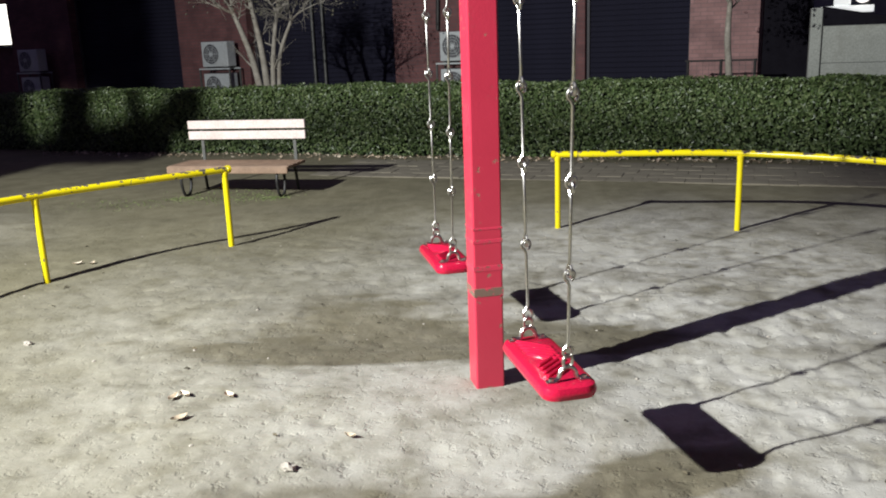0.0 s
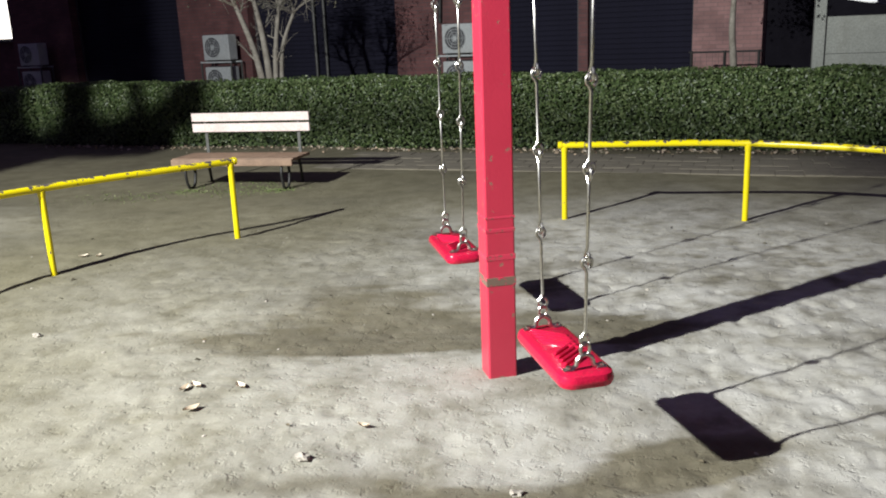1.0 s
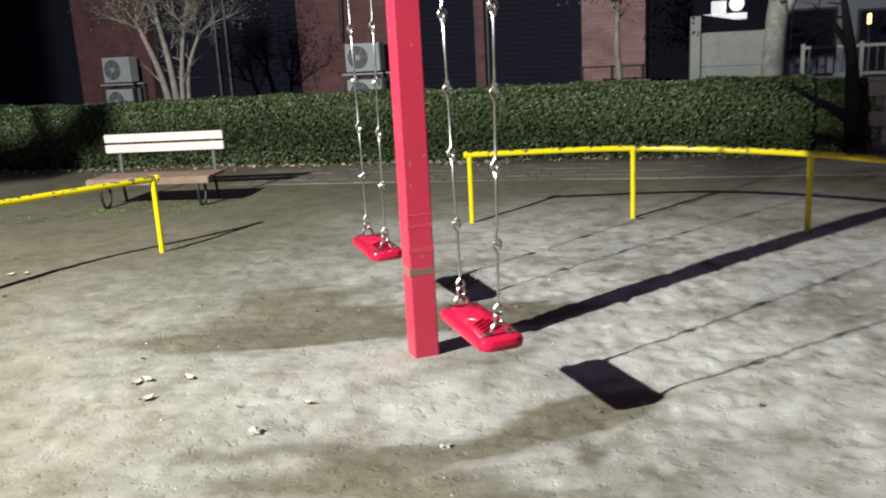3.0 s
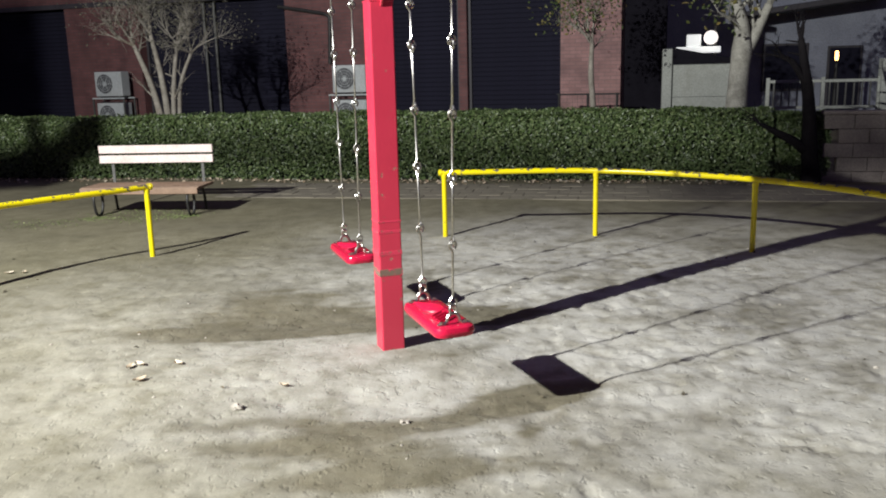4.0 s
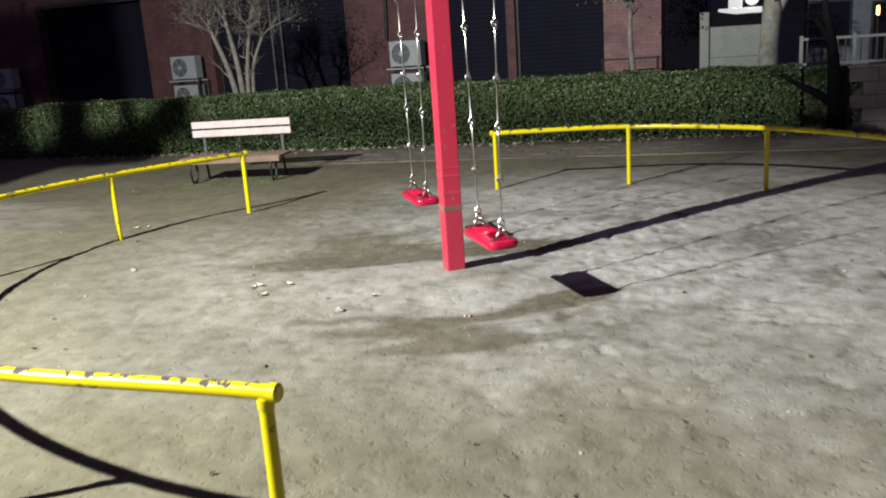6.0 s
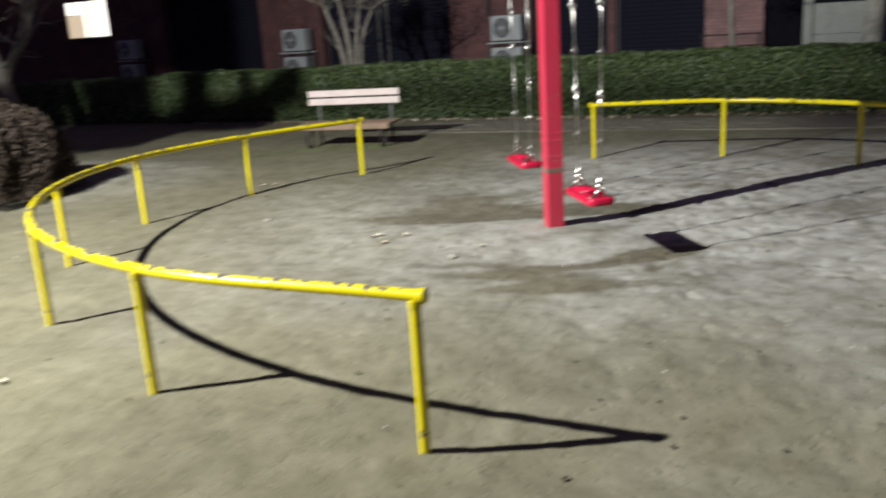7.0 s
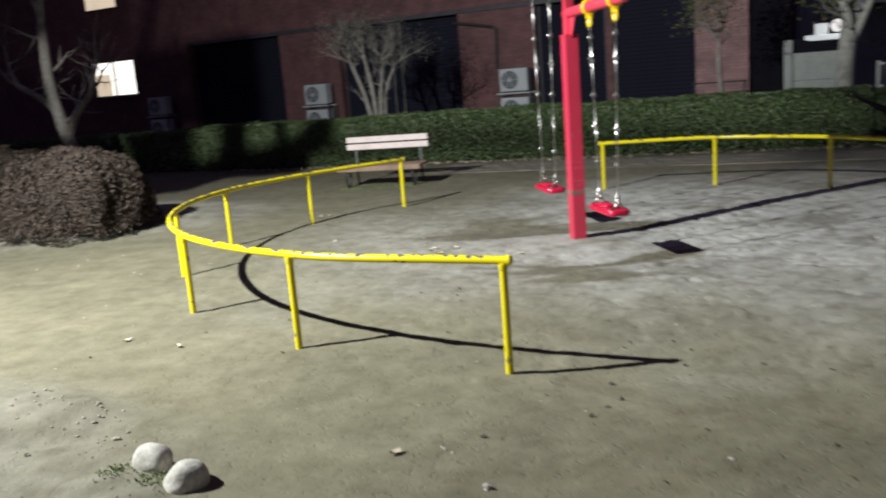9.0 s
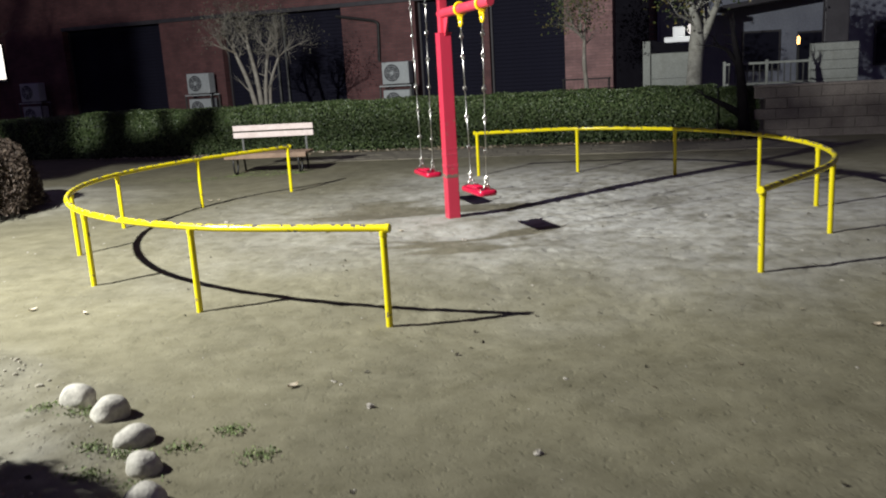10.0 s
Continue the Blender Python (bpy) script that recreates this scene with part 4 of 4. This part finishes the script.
# ---- the street side: concrete wall, fence, pale house ----
def make_concrete_wall():
    th = thing("concrete_wall", "stained grey concrete panel wall with an end post", "wall", Matrix.Translation((5.1, 13.75, 0)) @ Matrix.Rotation(math.atan(-0.27), 4, "Z"))
    part("end_post", box(0.0, 0.17, -0.06, 0.2, -0.05, 1.97, 0.012), CONCRETE, th)
    for i in range(3):
        part("panel", box(0.175, 1.28, 0.0, 0.1, -0.05 + i * 0.58, 0.525 + i * 0.58, 0.006), CONCRETE, th)
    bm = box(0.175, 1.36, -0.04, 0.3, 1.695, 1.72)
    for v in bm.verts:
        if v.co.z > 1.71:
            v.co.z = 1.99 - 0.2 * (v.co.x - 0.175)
    part("coping", bm, BLACK_BOARD_GAP, th, "dark sloping board above the wall")
    return th


make_concrete_wall()


# stand-in for a dark recess: sheet and roof are added, shade is in the colour
def make_dark_gap():
    th = thing("dark_gap", "tall black sheet standing in for the shaded gap between building and concrete wall", "shed", Matrix.Translation((5.0, 15.6, 0)) @ Matrix.Rotation(math.atan(-0.27), 4, "Z"))
    part("wall", box(-0.1, 0.72, 0, 0.1, -0.05, 3.4), BLACK_BOARD_GAP, th)
    part("roof", box(-0.3, 0.85, -0.2, 0.8, 3.4, 3.5, 0.01), TRIM, th)
    return th


make_dark_gap()


def make_bar_fence():
    th = thing("bar_fence", "low weathered metal bar fence along the street side", "fence", Matrix.Translation((6.75, 13.0, 0)) @ Matrix.Rotation(math.atan(-0.27), 4, "Z"))
    for x in np.arange(0, 2.0, 0.9):
        part("post", box(x - 0.03, x + 0.03, -0.03, 0.03, -0.05, 1.42, 0.006), CONCRETE, th)
    for z in (0.88, 1.33):
        part("rail", box(0, 1.85, -0.02, 0.02, z, z + 0.05, 0.005), CONCRETE, th)
    for x in np.arange(0.1, 1.85, 0.13):
        part("bar", box(x - 0.012, x + 0.012, -0.012, 0.012, 0.93, 1.33), GREY_IRON, th)
    return th


make_bar_fence()


def make_gate_pillar(x, y, w, h):
    th = thing("block_pillar", "pale concrete block pillar at the street fence", "pillar", Matrix.Translation((x, y, 0)) @ Matrix.Rotation(math.atan(-0.27), 4, "Z"))
    z = -0.05
    while z < h - 0.01:
        part("block", box(0, w, 0, 0.25, z, min(z + 0.2, h) - 0.006, 0.008), CONCRETE, th)
        z += 0.2
    return th


make_gate_pillar(8.45, 12.4, 0.95, 1.72)


def make_house():
    th = thing("house", "pale bluish rendered house across the street at night", "house", Matrix.Translation((8.0, 22.6, 0)) @ Matrix.Rotation(radians(-14), 4, "Z"))
    part("wall", box(0, 14, 0, 7, -0.1, 6.4), PLASTER, th)
    part("roof", box(-0.5, 14.5, -0.7, 7.5, 6.4, 6.7, 0.03), TRIM, th)
    bm = box(1.8, 5.6, -1.7, -0.002, 2.85, 3.0, 0.02)
    for v in bm.verts:
        v.co.z += 0.12 * (v.co.x - 1.8)
    part("canopy", bm, TRIM, th, "dark sloping awning")
    for x, z0, za, wd in ((2.6, 0.9, 2.2, 1.2), (4.3, 0.0, 2.1, 0.9), (6.6, 0.9, 2.3, 1.8), (3.2, 4.0, 5.3, 1.6), (8.0, 4.0, 5.3, 1.8)):
        w = part("window", box(x, x + wd, -0.06, -0.002, z0, za, 0.01), TRIM, th)
        part("pane", box(x + 0.06, x + wd - 0.06, -0.068, -0.061, z0 + 0.06, za - 0.06), SHUTTER, w)
    return th


make_house()


def make_sign():
    th = thing("lit_sign", "glowing white sign box with a round lamp", "sign", Matrix.Translation((7.75, 19.6, 0)) @ Matrix.Rotation(radians(-15), 4, "Z"))
    part("pole", tube([(0.5, 0.1, -0.1), (0.5, 0.1, 2.75)], 0.05, 10), GREY_IRON, th)
    part("panel", box(-0.2, 0.14, -0.05, 0.05, 2.13, 2.42, 0.02), SIGN_DIM, th, "glowing white panel")
    part("shelf", box(-0.45, 0.62, -0.05, 0.05, 1.97, 2.12, 0.02), SIGN_DIM, th, "pale lit ledge")
    bm = bmesh.new()
    bmesh.ops.create_uvsphere(bm, u_segments=16, v_segments=10, radius=0.17, matrix=Matrix.Translation((0.36, -0.2, 2.33)))
    part("globe", bm, SIGN_GLOW, th, "round white lamp", smooth=True)
    return th


make_sign()


def make_amber():
    th = thing("porch_lamp", "small amber lamp on a post by the house", "lamp", Matrix.Translation((11.0, 18.8, 0)))
    part("post", tube([(0, 0, -0.1), (0, 0, 1.7)], 0.04, 8), DARK_IRON, th)
    part("globe", tube([(0, 0, 1.7), (0, 0, 1.72), (0, 0, 1.9), (0, 0, 1.94)], [0.02, 0.042, 0.042, 0.02], 12), AMBER_GLOW, th)
    return th


make_amber()


def make_notice_box():
    th = thing("dark_cabinet", "tall dark cabinet on the pale pillar by the street", "cabinet", Matrix.Translation((8.75, 12.5, 1.724)) @ Matrix.Rotation(math.atan(-0.27), 4, "Z"))
    part("body", box(0, 0.5, -0.05, 0.2, 0, 1.1, 0.02), TRIM, th)
    part("hood", box(-0.03, 0.53, -0.08, 0.22, 1.101, 1.14, 0.01), TRIM, th)


make_notice_box()


# ---- bed edge boulders, litter and moss ----
def make_boulder(c, r, seed, squash=0.72):
    bm = bmesh.new()
    bmesh.ops.create_icosphere(bm, subdivisions=4, radius=1)
    for v in bm.verts:
        n = v.co.copy()
        k = 1 + 0.16 * wobble(n, 1.1, seed) + 0.012 * wobble(n, 3.5, seed)
        v.co = Vector((n.x * r[0], n.y * r[1], n.z * r[2])) * k
    me = bm_mesh("boulder", bm, ROCK, True)
    ob = tagged(new("boulder", me), "smooth pale rounded boulder edging the bed", "rock", group="boulders along the bed")
    ob.location = (c[0], c[1], floor_z(*c) + r[2] * 0.22)
    ob.rotation_euler = (0, 0, seed * 1.3)
    return ob


for i, (c, r) in enumerate((((-1.88, -2.0), (0.12, 0.09, 0.092)), ((-2.1, -1.87), (0.105, 0.085, 0.086)), ((-1.65, -2.34), (0.105, 0.08, 0.07)), ((-1.51, -2.63), (0.09, 0.08, 0.075)), ((-1.4, -2.96), (0.09, 0.085, 0.08)))):
    make_boulder(c, r, i + 1)


def make_litter():
    rng = random.Random(5)
    spots = [(-1.39, 3.17), (-1.34, 3.2), (-1.11, 3.19), (-0.43, 2.77), (-1.26, 2.92), (-3.24, 5.81), (-3.12, 5.82), (2.63, -1.26), (2.7, -1.3), (-2.86, 0.17), (-3.34, 0.35), (-0.96, -1.69)]
    for i, (x, y) in enumerate(spots):
        bm = bmesh.new()
        L = rng.uniform(0.028, 0.042)
        grid = []
        for a in range(7):
            s = a / 6
            w = L * 0.55 * math.sin(math.pi * min(s * 1.02 + 0.02, 1)) + 0.001
            grid.append([bm.verts.new((L * (s * 2 - 1), w * q, 0.01 + 0.01 * abs(q) + 0.008 * (s - 0.5) ** 2 * 4)) for q in (-1, -0.5, 0, 0.5, 1)])
        for a in range(6):
            for q in range(4):
                bm.faces.new((grid[a][q], grid[a + 1][q], grid[a + 1][q + 1], grid[a][q + 1]))
        me = bm_mesh("fallen_leaf", bm, DEAD_LEAF, True)
        ob = tagged(new("fallen_leaf", me), "curled dry fallen leaf on the sand", "leaf", group="fallen leaves")
        ob.location = (x, y, floor_z(x, y) - 0.004)
        ob.rotation_euler = (0, 0, rng.uniform(0, 6))
    for i, (x, y, r) in enumerate(((-0.64, 2.51, 0.026), (0.23, 2.29, 0.02), (-2.59, 3.95, 0.02), (-0.5, -2.06, 0.018), (0.3, -2.72, 0.016))):
        bm = bmesh.new()
        bmesh.ops.create_icosphere(bm, subdivisions=2, radius=r)
        for v in bm.verts:
            v.co *= 1 + 0.75 * wobble(v.co / r, 1.7, i + 3)
            v.co.x *= 1.25
            v.co.z *= 0.75
        ob = tagged(new("stone", bm_mesh("stone", bm, PEBBLE, False)), "small pale stone on the sand", "stone", group="loose stones")
        ob.location = (x, y, floor_z(x, y) + r * 0.45)
    # grit: too many to count
    rg = np.random.default_rng(9)
    n = 500
    ang, rad = rg.uniform(0, math.tau, n), 6.5 * np.sqrt(rg.random(n))
    x, y = rad * np.cos(ang), 1.5 + rad * np.sin(ang)
    z = ground_height(x, y)
    s = rg.gamma(2.0, 0.0022, n) + 0.002
    bm = bmesh.new()
    bmesh.ops.create_icosphere(bm, subdivisions=1, radius=1)
    tet = np.array([(v.co.x * (1 + 0.35 * wobble(v.co, 1.5, 4)), v.co.y * (0.8 + 0.35 * wobble(v.co, 1.5, 7)), v.co.z * 0.55 + 0.1) for v in bm.verts])
    bm.verts.index_update()
    fc = np.array([[v.index for v in f.verts] for f in bm.faces])
    nv = len(tet)
    bm.free()
    c, q = np.cos(ang * 7), np.sin(ang * 7)
    v = tet[None] * s[:, None, None]
    v = np.stack([v[..., 0] * c[:, None] - v[..., 1] * q[:, None], v[..., 0] * q[:, None] + v[..., 1] * c[:, None], v[..., 2]], -1) + np.stack([x, y, z], -1)[:, None]
    f = fc[None] + (np.arange(n) * nv)[:, None, None]
    tagged(new("grit", mesh_of("grit", v.reshape(-1, 3).tolist(), f.reshape(-1, 3).tolist(), PEBBLE)), "scattered small stones and grit on the sand", "gravel", kind="stuff")
    # leaf fall under the hedge
    n = 700
    x = rg.uniform(-8, 6, n)
    y = 11.65 - 0.27 * x - np.abs(rg.normal(0, 0.25, n)) + 0.1
    cen = np.stack([x, y, ground_height(x, y) + 0.012], -1)
    tagged(new("leaf_fall", leaf_cloud("leaf_fall", cen, np.tile((0, 0, 1.0), (n, 1)), 0.035, DEAD_LEAF, rg, 0.3)), "dry leaves gathered along the foot of the hedge", "leaves", kind="stuff")
    # clods of earth along the edge of the bed
    n = 170
    a = rg.uniform(0.05, 1.15, n)
    rr = 2.68 - np.abs(rg.normal(0, 0.22, n))
    x, y = -4.4 + rr * np.cos(a), -3.2 + rr * np.sin(a)
    s = rg.gamma(1.3, 0.004, n) + 0.003
    c, q = np.cos(a * 31), np.sin(a * 31)
    v = tet[None] * s[:, None, None]
    v = np.stack([v[..., 0] * c[:, None] - v[..., 1] * q[:, None], v[..., 0] * q[:, None] + v[..., 1] * c[:, None], v[..., 2]], -1) + np.stack([x, y, ground_height(x, y) + s * 0.1], -1)[:, None]
    f = fc[None] + (np.arange(n) * nv)[:, None, None]
    tagged(new("earth_clods", mesh_of("earth_clods", v.reshape(-1, 3).tolist(), f.reshape(-1, 3).tolist(), CLOD)), "crumbled clods of pale earth along the bed edge", "earth", kind="stuff")
    # dark scraps of leaf trodden into the ground
    n = 260
    x, y = rg.uniform(-3.5, 4.5, n), rg.uniform(-4.2, 7.5, n)
    keep = (rg.random(n) < np.where((x > 0) & (y < 0), 1.0, 0.45))
    x, y = x[keep], y[keep]
    cen = np.stack([x, y, ground_height(x, y) + 0.006], -1)
    tagged(new("leaf_scraps", leaf_cloud("leaf_scraps", cen, np.tile((0, 0, 1.0), (len(x), 1)), 0.017, SCRAP, rg, 0.35)), "small dark leaf scraps trodden into the sand", "leaves", kind="stuff")
    # thin grass on the trodden earth by the bench
    n = 900
    k = rg.integers(0, 6, n)
    cx = np.array([-3.5, -2.4, -2.9, -3.2, -2.6, -4.1])[k]
    cy = np.array([8.75, 8.7, 8.6, 9.2, 8.9, 8.5])[k]
    wide = np.array([0.12, 0.1, 0.22, 0.3, 0.25, 0.3])[k]
    x, y = cx + rg.normal(0, 1, n) * wide, cy + rg.normal(0, 1, n) * wide * 0.7
    cen = np.stack([x, y, ground_height(x, y) + rg.uniform(0.002, 0.018, n)], -1)
    tagged(new("grass", leaf_cloud("grass", cen, np.tile((0, 0, 0.4), (n, 1)), 0.014, MOSS, rg, 0.9, 0.25)), "thin short grass on the earth round the bench", "grass", kind="stuff")
    # moss and weeds round the boulders
    n = 1100
    k = rg.integers(0, 9, n)
    cx = np.array([-1.62, -1.4, -2.02, -1.72, -1.2, -1.48, -2.25, -1.0, -1.8])[k]
    cy = np.array([-2.5, -2.42, -2.02, -2.72, -2.25, -2.82, -1.95, -2.55, -2.45])[k]
    x, y = cx + rg.normal(0, 0.05, n), cy + rg.normal(0, 0.035, n)
    cen = np.stack([x, y, ground_height(x, y) + rg.uniform(0.002, 0.02, n)], -1)
    tagged(new("moss", leaf_cloud("moss", cen, np.tile((0, 0, 1.0), (n, 1)), 0.009, MOSS, rg, 0.8)), "small green moss and weed tufts by the boulders", "moss", kind="stuff")


make_litter()


# ---- paving along the hedge ----
def make_path():
    th = thing("pavement", "worn brown paving slabs along the hedge", "pavement", Matrix.Translation((0, 11.65, 0)) @ Matrix.Rotation(math.atan(-0.27), 4, "Z"), kind="structure")
    rng = random.Random(4)
    meshes = [bm_mesh("paver", box(-0.1485, 0.1485, -0.1485, 0.1485, -0.03, 0.0, 0.003, segs=1), PAVER) for _ in range(1)]
    for j in range(5):
        for i in range(-6, 26):
            ob = part("paver", meshes[0], None, th)
            x, y = 0.3 * i + 0.15 * (j % 2), -0.55 - 0.3 * j
            ob.location = (x, y, 0.012 + rng.uniform(-0.005, 0.004))
            ob.rotation_euler = (rng.uniform(-0.012, 0.012), rng.uniform(-0.012, 0.012), rng.uniform(-0.01, 0.01))
    return th


make_path()
